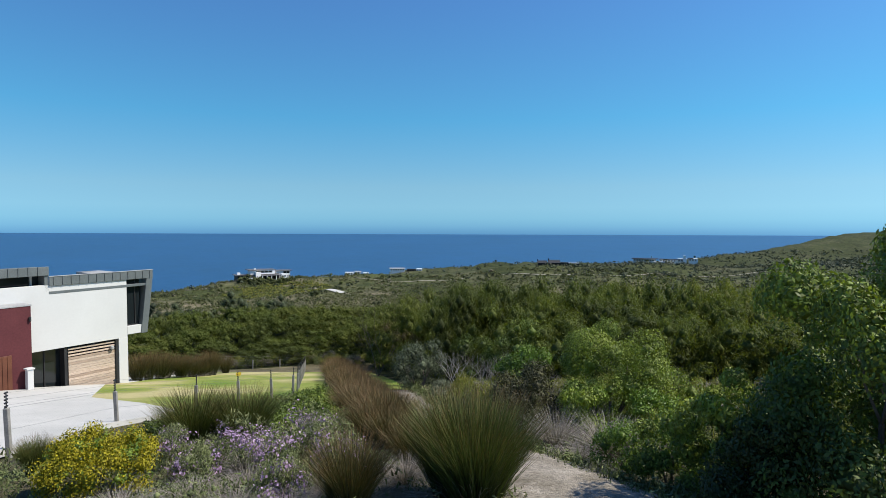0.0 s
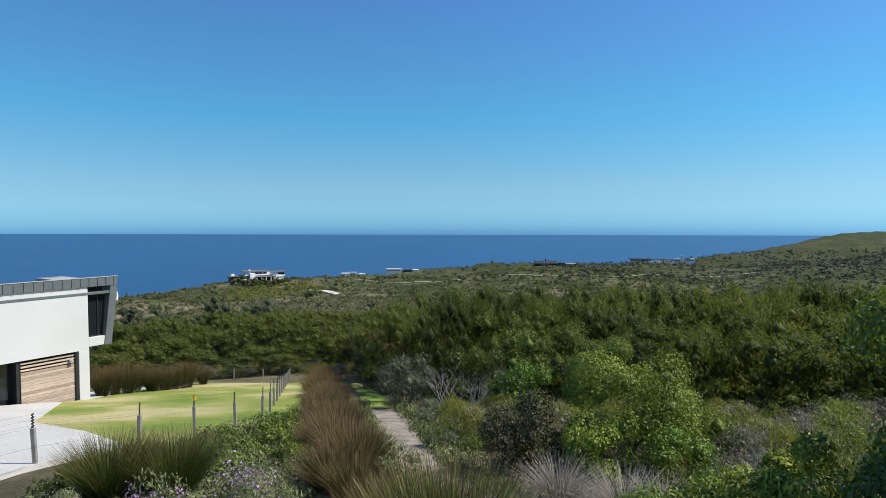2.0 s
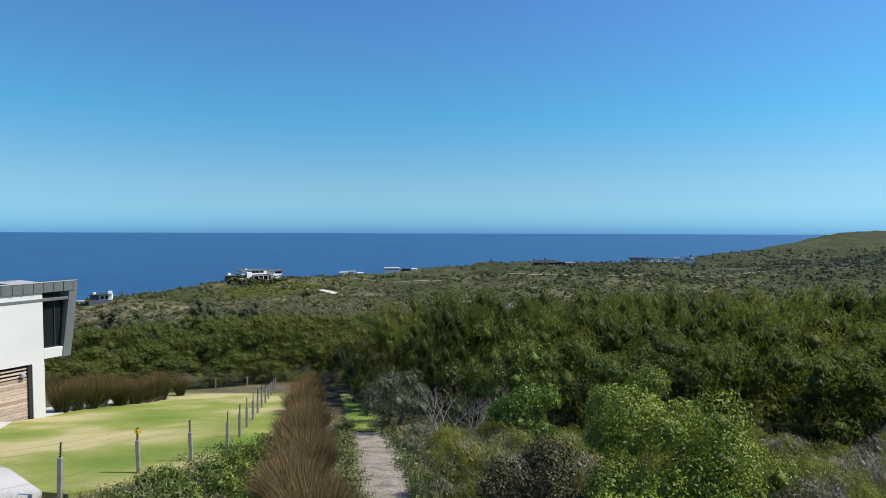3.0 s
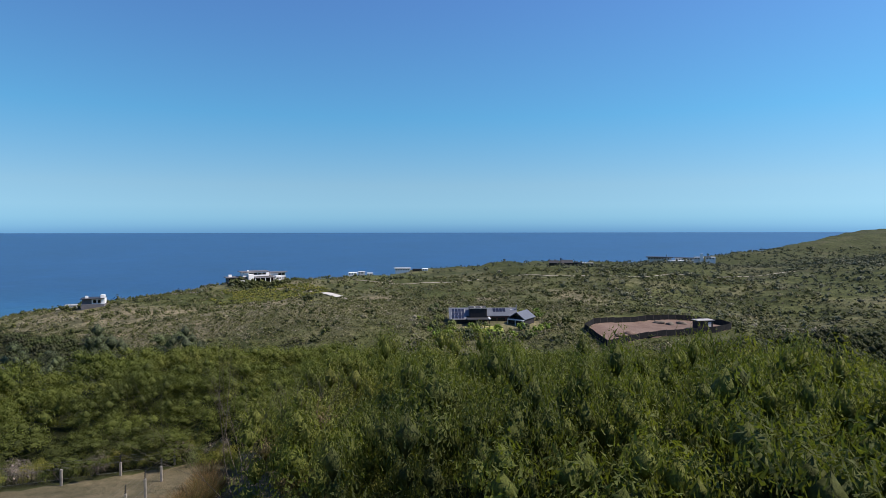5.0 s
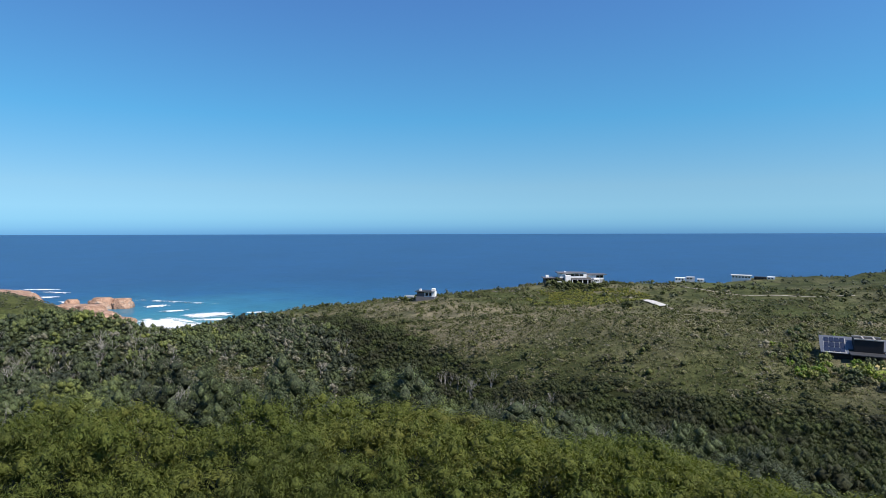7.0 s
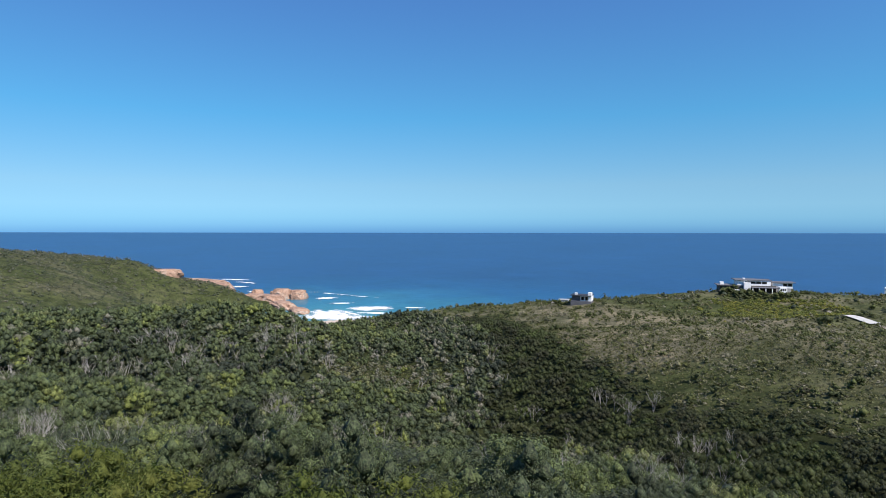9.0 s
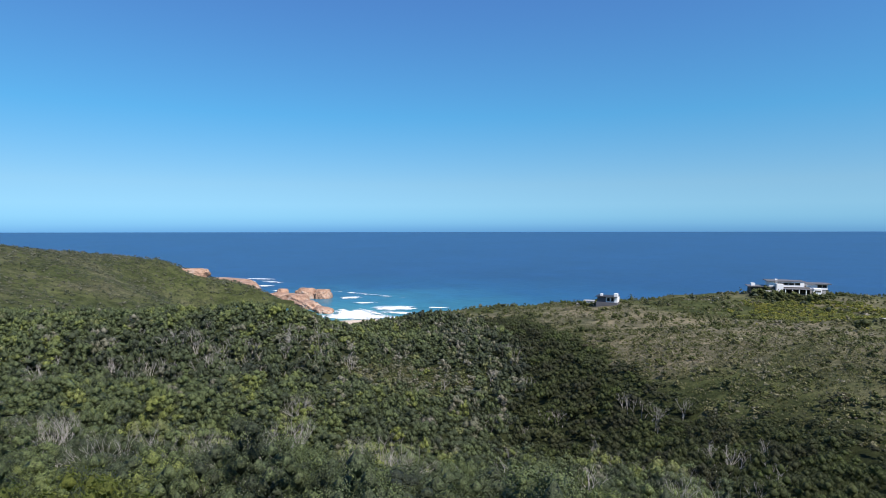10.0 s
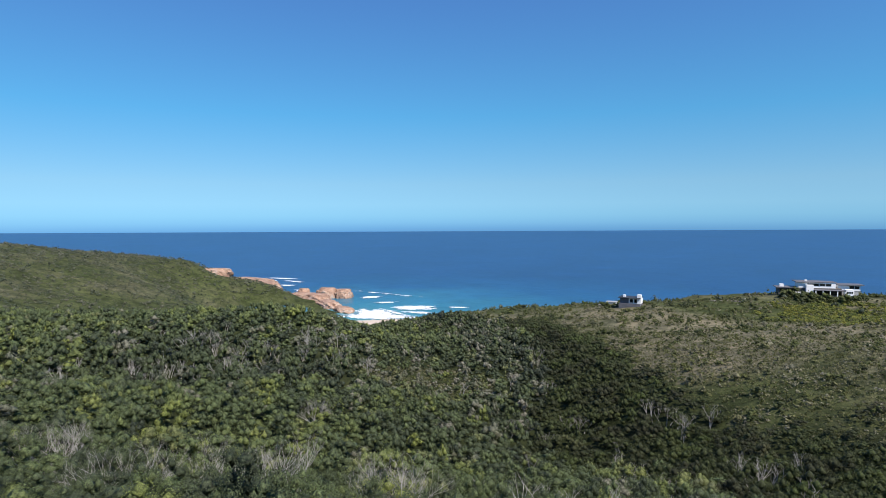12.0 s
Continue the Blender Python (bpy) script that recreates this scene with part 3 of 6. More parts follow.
far = (kind == 1) | ((kind != 2) & (kind != 3) & (d >= 400))
for name, sel, kinds in (("scrub", (kind == 0) & (d < 400), [crown(rs, 26, 0.3, 4, 0.6, 0.85, 0.6, 0.1, 0.9, True, ruffle=0.25) for _ in range(8)]),
                         ("house_scrub", kind == 3, [crown(rs, 150, 0.15, 9, 0.75, 0.85, 0.7, 0.1, 0.8, True) for _ in range(5)]),
                         ("low_heath", kind == 2, [crown(rs, 11, 0.5, 2, 0.45, 0.85, 0, 0.4, 0.8, True, ruffle=0.25) for _ in range(8)]),
                         ("distant_scrub", far & ~head, [crown(rs, 12, 0.55, 1, 0.4, 0.7, 0.5, 0.1, 0.9, True, ruffle=0.2) for _ in range(6)]),
                         ("headland_scrub", far & head, [crown(rs, 12, 0.55, 1, 0.4, 0.7, 0.5, 0.1, 0.9, True, ruffle=0.2) for _ in range(6)])):
    part(name, scatter(name, kinds, stand(p[sel], 0.04), 1.1 * big[sel], 0.95 * big[sel], M_HAZY_HEATH if name in ("headland_scrub", "distant_scrub") else M_FYNBOS, tint[sel], rs))
    tagged(bpy.data.objects[name], "low grey green heath scrub covering the hills", "scrub", kind="stuff")

# yellow green heath under the villa
p = np.concatenate([plots(2600, -125, -62, 296, 366)])
glow = np.exp(-((p[:, 0] + 92) / 24) ** 2 - ((p[:, 1] - 338) / 22) ** 2) + 0.25 * ripple(p[:, 0], p[:, 1], 14, 71)
p = p[clear_of(p) & (glow > 0.35)]
part("sunlit_heath", scatter("sunlit_heath", [crown(rs, 26, 0.3, 4, 0.6, 0.85, 0.6, 0.1, 0.9, True, ruffle=0.25) for _ in range(4)], stand(p, 0.04), rs.uniform(0.8, 1.7, len(p)), rs.uniform(0.6, 1.2, len(p)), M_LUSH, rs.uniform(0, 1, len(p)), rs))
tagged(bpy.data.objects["sunlit_heath"], "low yellow green heath below the villa", "scrub", kind="stuff")

# ---- garden: paving, lawn, path ----
def slope_z(x, y):
    return -2.45 - 0.208 * y


def slab(name, outline, thick, lift, material, label, category):
    """A flat sheet lying on the even garden slope."""
    bm = bmesh.new()
    vs = [bm.verts.new((x, y, slope_z(x, y) + lift)) for x, y in outline]
    face = bm.faces.new(vs)
    ext = bmesh.ops.extrude_face_region(bm, geom=[face])
    for e in ext["geom"]:
        if isinstance(e, bmesh.types.BMVert):
            e.co.z -= thick
    bmesh.ops.triangulate(bm, faces=bm.faces)
    return tagged(part(name, bm, material), label, category, kind="structure")


def inside(p, outline):
    x, y = p[:, 0], p[:, 1]
    hit = np.zeros(len(p), bool)
    for (x0, y0), (x1, y1) in zip(outline, outline[1:] + outline[:1]):
        cross = (y0 > y) != (y1 > y)
        hit ^= cross & (x < (x1 - x0) * (y - y0) / (y1 - y0 + 1e-12) + x0)
    return hit


DRIVE = [(-9.3, 20.7), (-12.0, 23.3), (-15.5, 25.7), (-19.6, 33.9), (-20.4, 33.5), (-24.8, 26.4), (-46, 14), (-34, -3), (-13, 5.5), (-9.7, 12.0), (-9.9, 17.2)]
LAWN = [(-8.5, 20.5), (-6.2, 24.4), (-5.6, 27.2), (-11.4, 57.6), (-13.4, 56.9), (-20.9, 50.2), (-20.0, 44.9), (-19.2, 36.0), (-19.6, 33.9), (-15.5, 25.7), (-12.0, 23.3), (-9.3, 20.7)]
HOUSE_PLOT = [(-18.5, 37.5), (-27, 42), (-36, 25), (-26, 20)]
M_CONC = surface("driveway_concrete", (0.43, 0.42, 0.39), (0.52, 0.505, 0.475), 0.4, 14, 0.9, 0.2, 0, 0.25, 0.006, 0.06)
m, n, l, b = mat("lawn_grass", 0.9, 0.15)
c = ramp(n, l, noise_of(n, l, 0.16, 4), [(0.36, (0.13, 0.2, 0.03)), (0.5, (0.23, 0.26, 0.06)), (0.62, (0.42, 0.37, 0.18))])
g = noise_of(n, l, 22, 8, 0.7)
l.new(mix(n, l, 1.0, c, ramp(n, l, g, [(0.3, (0.65,) * 3), (0.7, (1.3,) * 3)]), "MULTIPLY"), b.inputs["Base Color"])
bump(n, l, b, g, 0.9, 0.04)
M_LAWN = m
slab("driveway", DRIVE, 0.16, 0.07, M_CONC, "pale concrete driveway slab in front of the house", "driveway")
slab("lawn", LAWN, 0.14, 0.05, M_LAWN, "mown lawn, green with dry straw patches", "lawn")
M_SAND = surface("path_sand", (0.19, 0.165, 0.125), (0.4, 0.355, 0.3), 1.6, 11, 0.95, 0.1, 0, 1.0, 0.08, 0.45)
slab("paving", [(-19.6, 36.3), (-19.9, 44.8), (-22.4, 44.8), (-22.0, 38.2)], 0.1, 0.04, M_CONC, "pale gravel strip behind the row of reeds", "paving")

PATH_Y = [4, 9, 12, 17, 22, 28.5, 36, 43.6, 52]
PATH_X = [3.0, 2.3, 1.6, 0.05, -0.85, -1.95, -3.3, -4.8, -7.0]
PATH_W = [1.3, 1.25, 1.1, 0.8, 0.85, 0.9, 0.75, 0.55, 0.5]


def strip(name, y0, y1, lift, material):
    ys = np.arange(y0, y1, 0.25)
    ks = np.linspace(-1, 1, 7)
    cx, w = np.interp(ys, PATH_Y, PATH_X), np.interp(ys, PATH_Y, PATH_W)
    left, right = (w * (1.1 + 0.1 * ripple(ys, ys * 0, 3.1, k) + 0.05 * ripple(ys, ys * 0, 1.1, k + 5)) for k in (31, 32))
    X = cx[:, None] + np.where(ks < 0, left[:, None], right[:, None]) * ks[None]
    Y = ys[:, None] + 0 * X
    Z = slope_z(X, Y) + lift - 0.06 * np.abs(ks[None]) ** 3 + 0.012 * ripple(X, Y, 0.7, 33)
    i = (np.arange(len(ys) - 1)[:, None] * 7 + np.arange(6)[None]).ravel()
    return part(name, mesh_of(name, np.stack([X, Y, Z], -1).reshape(-1, 3), np.stack([i, i + 1, i + 8, i + 7], 1), material, smooth_shade=True))


tagged(strip("footpath", 4, 31, 0.035, M_SAND), "trodden sandy footpath through the scrub", "path", kind="structure")
tagged(strip("grass_path", 30.9, 50, 0.045, M_LAWN), "grassy end of the footpath", "path", kind="structure")


# ---- the white house beside the drive ----
def box(bm, x0, x1, y0, y1, z0, z1, lean=0.0, bev=0.0):
    """A block; lean shifts its top along x."""
    vs = [bm.verts.new((x + (lean if z == z1 else 0), y, z)) for z in (z0, z1) for x, y in ((x0, y0), (x1, y0), (x1, y1), (x0, y1))]
    fs = [bm.faces.new([vs[k] for k in q]) for q in ((3, 2, 1, 0), (4, 5, 6, 7), (0, 1, 5, 4), (1, 2, 6, 5), (2, 3, 7, 6), (3, 0, 4, 7))]
    if bev:
        es = {e for f in fs for e in f.edges}
        bmesh.ops.bevel(bm, geom=list(es), offset=bev, segments=1, affect="EDGES")


def block(name, dims, material, parent, label="", lean=0.0, bev=0.012):
    bm = bmesh.new()
    for d in (dims if isinstance(dims[0], tuple) else [dims]):
        box(bm, *d, lean=lean, bev=bev)
    return part(name, bm, material, parent, label)


def empty(name, m, label, category, group=""):
    ob = new(name)
    ob.matrix_world = m
    return tagged(ob, label, category, group)


M_WHITE = surface("white_render", (0.52, 0.52, 0.51), (0.57, 0.57, 0.56), 0.35, 7, 0.85, 0.2, 0, 0.12, 0.004, 0.03)
M_ZINC = surface("zinc_cladding", (0.12, 0.135, 0.135), (0.17, 0.185, 0.185), 0.8, 20, 0.5, 0.4, 0.3, 0.05)
M_MAROON = surface("maroon_paint", (0.075, 0.018, 0.022), (0.105, 0.028, 0.032), 0.5, 10, 0.75, 0.25)
M_DOORWOOD = surface("stained_door_wood", (0.09, 0.028, 0.014), (0.14, 0.05, 0.025), 1.5, 30, 0.5, 0.4)
m, n, l, b = mat("weathered_slats", 0.8, 0.25)
geo = n.new("ShaderNodeObjectInfo")
c = ramp(n, l, geo.outputs["Random"], [(0.0, (0.32, 0.24, 0.18)), (0.5, (0.46, 0.37, 0.29)), (1.0, (0.54, 0.42, 0.33))])
sc = n.new("ShaderNodeMapping")
co = n.new("ShaderNodeTexCoord")
sc.inputs["Scale"].default_value = (2.0, 25.0, 40.0)
l.new(co.outputs["Object"], sc.inputs[0])
g = n.new("ShaderNodeTexNoise")
g.inputs["Scale"].default_value = 1.5
l.new(sc.outputs[0], g.inputs["Vector"])
l.new(mix(n, l, 1.0, c, ramp(n, l, g.outputs[0], [(0.3, (0.7,) * 3), (0.7, (1.2,) * 3)]), "MULTIPLY"), b.inputs["Base Color"])
bump(n, l, b, g.outputs[0], 0.4, 0.01)
M_SLAT = m
m, n, l, b = mat("dark_glass", 0.05, 0.5)
b.inputs["Base Color"].default_value = (0.012, 0.016, 0.018, 1)
l.new(ramp(n, l, noise_of(n, l, 1.2), [(0.3, (0.03,) * 3), (0.7, (0.12,) * 3)]), b.inputs["Roughness"])
M_GLASS = m
M_DARK = surface("dark_frame", (0.018, 0.018, 0.019), (0.03, 0.03, 0.031), 1.0, 20, 0.6, 0.3)
M_PLASTER = surface("grey_plaster", (0.3, 0.3, 0.3), (0.38, 0.38, 0.38), 0.5, 12, 0.9, 0.2)

home = empty("house", pose(-19.15, 35.6, -9.9, 0, 0, 58.1), "modern two-storey house with white rendered walls and grey zinc roof edge", "house")
block("wall", (-16, 0, 0, 0.3, 2.9, 6.45), M_WHITE, home, bev=0.01)
block("side_wall", (-0.3, 0, 0.31, 8, -0.5, 5.94), M_WHITE, home)
block("rear_wall", (-16, -0.31, 7.7, 8, -0.5, 5.9), M_WHITE, home)
block("left_wall", (-16, -15.7, 0.31, 7.69, -0.5, 5.9), M_WHITE, home)
block("pier", (-0.55, 0.003, -0.02, 0.31, -0.5, 2.9), M_WHITE, home)
block("partition", (-5.5, -5.3, 0.0, 7.6, -0.2, 2.9), M_PLASTER, home)
block("garage_ceiling", (-15.6, -0.31, 0.31, 7.69, 2.95, 3.15), M_PLASTER, home)
block("garage_floor", (-15.6, -0.31, 0.2, 7.69, -0.3, 0.25), M_PLASTER, home)
block("garage_rear", (-5.3, -0.31, 5.0, 5.2, 0.25, 2.95), M_PLASTER, home)
roof = block("roof", (-4.3, 1.6, -0.02, 8.1, 5.95, 6.1), M_ZINC, home, "flat grey zinc roof")
fas = block("fascia", (-4.3, 1.64, -0.08, -0.02, 6.4, 6.9), M_ZINC, home, "grey zinc roof edge with standing seams")
for k in range(13):
    block("seam", (-4.1 + k * 0.46, -4.07 + k * 0.46, -0.115, -0.082, 6.4, 6.9), M_ZINC, fas, bev=0)
block("coping", (-4.3, 1.66, -0.1, 0.1, 6.9, 6.93), M_PLASTER, home, bev=0.005)
high = block("upper_roof", (-16, -4.32, -0.02, 1.5, 7.2, 7.38), M_ZINC, home)
hf = block("upper_fascia", (-16, -4.3, -0.08, -0.02, 6.98, 7.46), M_ZINC, home)
for k in range(25):
    block("seam", (-15.9 + k * 0.46, -15.87 + k * 0.46, -0.115, -0.082, 6.98, 7.46), M_ZINC, hf, bev=0)
clere = block("clerestory_window", (-15.9, -4.5, 0.7, 0.74, 6.3, 7.2), M_GLASS, home, "strip of high glazing under the roof", bev=0)
for k in range(8):
    block("window_frame", (-15.8 + k * 1.55, -15.7 + k * 1.55, 0.62, 0.8, 6.3, 7.2), M_WHITE, clere, bev=0)
block("roof_end", (-4.5, -4.3, 0.0, 1.5, 6.1, 7.2), M_ZINC, home, bev=0)
block("main_roof", (-15.68, -0.32, 0.33, 7.68, 5.6, 5.85), M_PLASTER, home, "flat pale roof behind the parapet", bev=0)
block("bay_roof", (0.02, 1.5, 0.02, 5.9, 6.45, 6.6), M_PLASTER, home, bev=0)
block("bay_floor", (0.004, 1.22, 0.0, 6.0, 3.05, 3.55), M_WHITE, home, "white soffit under the overhanging bay")
block("bay_end", (0.84, 1.24, -0.06, 4.1, 3.02, 6.4), M_ZINC, home, "slanting zinc end panel", lean=0.4)
win = block("bay_window", (0.02, 0.95, 0.3, 0.33, 3.55, 6.4), M_GLASS, home, "tall dark window in the bay", bev=0)
block("window_frame", [(0.0, 0.06, 0.24, 0.38, 3.55, 6.4), (0.62, 0.67, 0.24, 0.38, 3.55, 6.4), (0.02, 0.95, 0.24, 0.38, 3.55, 3.62)], M_DARK, win, bev=0)
block("bay_back", (0.0, 1.2, 5.5, 5.7, 3.55, 6.6), M_PLASTER, home)
glz = block("patio_glazing", (-5.25, -3.45, 0.6, 0.63, 0.25, 2.9), M_GLASS, home, "dark sliding glazing under the upper floor", bev=0)
block("window_frame", [(-5.3, -5.22, 0.5, 0.7, 0.25, 2.9), (-3.55, -3.42, 0.1, 0.7, 0.25, 2.95), (-4.4, -4.34, 0.55, 0.68, 0.25, 2.9)], M_DARK, glz, bev=0)
screen = block("timber_screen", [(-3.42, -3.34, 0.16, 0.24, 0.2, 2.9), (-0.72, -0.56, 0.02, 0.24, -0.1, 2.9), (-2.1, -2.02, 0.2, 0.26, 0.2, 2.9)], M_DARK, home, "weathered timber slat screen")
zs = [0.05 + 0.148 * k for k in range(15)] + [2.32, 2.5, 2.68]
for k, z in enumerate(zs):
    wide = 0.138 if k < 15 else 0.09
    block("slat", (-3.34, -0.72, 0.1 + 0.012 * (k % 2), 0.16, z, z + wide), M_SLAT, screen, bev=0.006)
block("wall_light", (-1.05, -0.85, -0.1, 0.09, 2.3, 2.55), M_PLASTER, home, "round bulkhead lamp", bev=0.06)
mar = block("entrance_block", (-14, -5.62, -1.0, -0.02, 0.0, 5.55), M_MAROON, home, "maroon painted entrance block", bev=0.01)
block("coping", (-14.03, -5.59, -1.03, -0.02, 5.55, 5.63), M_PLASTER, mar, bev=0.01)
door = block("door", (-7.9, -6.55, -1.05, -1.003, 0.45, 3.15), M_DOORWOOD, home, "dark stained timber entrance door", bev=0.01)
for k in range(6):
    block("board", (-7.86 + k * 0.22, -7.66 + k * 0.22, -1.08, -1.052, 0.5, 3.1), M_DOORWOOD, door, bev=0.006)
block("downlight", (-5.75, -5.65, -1.12, -1.02, 4.75, 5.0), M_DARK, home, bev=0.02)
post = block("gate_pillar", (-0.14, 0.14, -0.14, 0.14, 0, 1.05), M_WHITE, None, "", bev=0.01)
post.matrix_world = pose(-21.15, 29.9, -8.62, 0, 0, 58.1)
tagged(post, "short white gate pillar with a square cap at the drive", "pillar")
block("cap", (-0.19, 0.19, -0.19, 0.19, 1.05, 1.13), M_WHITE, post, bev=0.015)
block("garden_chair", [(-0.25, 0.25, -0.25, 0.25, 0.42, 0.46), (-0.25, 0.25, 0.22, 0.26, 0.46, 0.9)] + [(x, x + 0.04, y, y + 0.04, 0, 0.42) for x in (-0.24, 0.2) for y in (-0.24, 0.2)], M_WHITE, None, bev=0.006)
ch = bpy.data.objects["garden_chair"]
ch.matrix_world = pose(-22.7, 33.4, -9.62, 0, 0, 20)
tagged(ch, "white garden chair under the upper floor", "chair")

# ---- boundary fence ----
M_POST = surface("post_concrete", (0.2, 0.19, 0.17), (0.3, 0.29, 0.27), 3.0, 30, 0.9, 0.2)
M_WIRE = surface("galvanised_wire", (0.16, 0.17, 0.175), (0.22, 0.235, 0.24), 2.0, 20, 0.5, 0.4, 0.5)
M_BLACK = surface("black_insulator", (0.012,) * 3, (0.02,) * 3, 2.0, 20, 0.5, 0.4)
M_SIGN = surface("yellow_sign", (0.6, 0.42, 0.03), (0.7, 0.5, 0.05), 3.0, 20, 0.6, 0.3)
LINE = [(-9.7, 13.0), (-9.9, 17.7), (-8.6, 20.3), (-8.0, 22.9), (-7.2, 24.6), (-6.9, 26.9), (-7.3, 29.4)]
LINE += [(-7.3 - 5.9 * k / 10, 29.4 + 27.0 * k / 10) for k in range(1, 11)]
LINE += [(-15.2, 54.6), (-17.2, 52.9), (-19.2, 51.2), (-21.2, 49.6)]
fence = empty("fence", pose(-7, 27, slope_z(-7, 27)), "wire mesh fence on concrete posts with black electric strands", "fence")
inv = fence.matrix_world.inverted()


def tube(bm, a, b, r0, r1, sides=6):
    a, b = Vector(a), Vector(b)
    q = (b - a).to_track_quat("Z", "Y").to_matrix()
    rings = []
    for p, r in ((a, r0), (b, r1)):
        rings.append([bm.verts.new(p + q @ Vector((r * math.cos(2 * math.pi * k / sides), r * math.sin(2 * math.pi * k / sides), 0))) for k in range(sides)])
    for k in range(sides):
        bm.faces.new((rings[0][k], rings[0][(k + 1) % sides], rings[1][(k + 1) % sides], rings[1][k]))
    bm.faces.new(rings[1])
    bm.faces.new(rings[0][::-1])


bm = bmesh.new()
box(bm, -0.052, 0.052, -0.052, 0.052, -0.3, 1.0, bev=0.012)
post_mesh = part("post", bm, M_POST, fence).data
bpy.data.objects.remove(bpy.data.objects["post"])
bm = bmesh.new()
tube(bm, (0, 0, 0.9), (0.03, 0, 1.36), 0.016, 0.012)
for k in range(5):
    tube(bm, (0.005 * k - 0.045, 0, 1.04 + 0.075 * k), (0.005 * k + 0.05, 0, 1.04 + 0.075 * k), 0.022, 0.022)
arm = part("strand_arm", bm, M_BLACK, fence).data
bpy.data.objects.remove(bpy.data.objects["strand_arm"])
rp = random.Random(4)
for k, (x, y) in enumerate(LINE):
    o = new("post", post_mesh)
    o.parent = fence
    o.matrix_local = inv @ pose(x, y, slope_z(x, y), rp.uniform(-2, 2), rp.uniform(-2, 2), 100)
    if k < 18:
        a = new("insulator_arm", arm)
        a.parent = o
        a.matrix_local = pose(0, 0, 0, 0, 0, rp.uniform(-20, 20))
for (x0, y0), (x1, y1) in zip(LINE, LINE[1:]):
    bm = bmesh.new()
    a, b2 = Vector((x0, y0, slope_z(x0, y0))), Vector((x1, y1, slope_z(x1, y1)))
    up = Vector((0, 0, 1))
    L = (b2 - a).length
    cells = int(L / 0.09)
    across = (b2 - a).normalized().cross(up).normalized()
    for j in range(cells):                    # diagonal weave, both ways
        for s in (1, -1):
            t0, t1 = j / cells, min(max((j + s * 11) / cells, 0), 1)
            h1 = abs(t1 - t0) * cells / 11
            p0, p1 = a.lerp(b2, t0) + up * 0.05, a.lerp(b2, t1) + up * (0.05 + 0.95 * h1)
            d = (p1 - p0).normalized().cross(across) * 0.0007
            bm.faces.new([bm.verts.new(v) for v in (p0 - d, p1 - d, p1 + d, p0 + d)])
            if h1 < 1:
                continue
    for h in (0.05, 0.5, 1.0):
        tube(bm, a + up * h, b2 + up * h, 0.003, 0.003, 3)
    for h in (1.06, 1.2, 1.34):
        tube(bm, a + up * h, b2 + up * h, 0.0025, 0.0025, 3)
    ob = part("mesh_bay", bm, M_WIRE, fence)
    ob.matrix_local = inv
bm = bmesh.new()
box(bm, -0.09, 0.09, -0.004, 0.004, 0, 0.13)
sg = part("warning_sign", bm, M_SIGN, fence, "small yellow warning plate")
sg.matrix_local = inv @ pose(-8.0, 22.9, slope_z(0, 22.9) + 1.2, 0, 0, 30)

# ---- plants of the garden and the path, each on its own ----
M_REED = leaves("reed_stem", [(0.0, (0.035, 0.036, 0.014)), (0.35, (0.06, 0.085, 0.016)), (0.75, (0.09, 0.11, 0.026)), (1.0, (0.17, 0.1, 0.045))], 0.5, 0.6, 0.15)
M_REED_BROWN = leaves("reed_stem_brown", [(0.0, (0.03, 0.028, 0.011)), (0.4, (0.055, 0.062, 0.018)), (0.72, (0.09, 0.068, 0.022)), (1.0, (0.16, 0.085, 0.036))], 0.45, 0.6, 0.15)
M_STRAW = leaves("dry_grass", [(0.0, (0.12, 0.1, 0.075)), (0.5, (0.25, 0.22, 0.19)), (1.0, (0.33, 0.3, 0.27))], 0.35, 0.8, 0.1)
M_GREEN = leaves("glossy_leaf", [(0.0, (0.034, 0.05, 0.013)), (0.5, (0.112, 0.158, 0.026)), (1.0, (0.225, 0.265, 0.034))], 0.5, 0.58, 0.25)
M_DUSKY = leaves("dusky_leaf", [(0.0, (0.03, 0.028, 0.012)), (0.5, (0.062, 0.062, 0.022)), (1.0, (0.12, 0.1, 0.05))], 0.5, 0.6, 0.15)
M_FEATHER = leaves("feathery_leaf", [(0.0, (0.055, 0.075, 0.016)), (0.5, (0.115, 0.142, 0.026)), (1.0, (0.21, 0.21, 0.04))], 0.35, 0.7, 0.3)
M_BRIGHT = leaves("bright_leaf", [(0.0, (0.07, 0.12, 0.02)), (0.5, (0.12, 0.19, 0.025)), (1.0, (0.2, 0.25, 0.04))], 0.4, 0.5, 0.25)
M_GREY = leaves("grey_leaf", [(0.0, (0.052, 0.066, 0.036)), (0.5, (0.092, 0.11, 0.062)), (1.0, (0.15, 0.165, 0.105))], 0.4, 0.75, 0.12)
M_HEATH = leaves("heath_leaf", [(0.0, (0.06, 0.077, 0.026)), (0.5, (0.115, 0.142, 0.05)), (1.0, (0.185, 0.2, 0.09))], 0.45, 0.75, 0.15)
M_YELLOW = leaves("yellow_bloom", [(0.0, (0.16, 0.155, 0.008)), (0.5, (0.27, 0.235, 0.008)), (1.0, (0.36, 0.3, 0.012))], 0.4, 0.7, 0.2)
M_PURPLE = leaves("purple_bloom", [(0.0, (0.24, 0.14, 0.27)), (0.5, (0.36, 0.24, 0.4)), (1.0, (0.46, 0.36, 0.48))], 0.3, 0.7, 0.2)
M_BARK = surface("bark", (0.09, 0.075, 0.06), (0.17, 0.145, 0.12), 4.0, 30, 0.9, 0.15, 0, 0.7, 0.02)
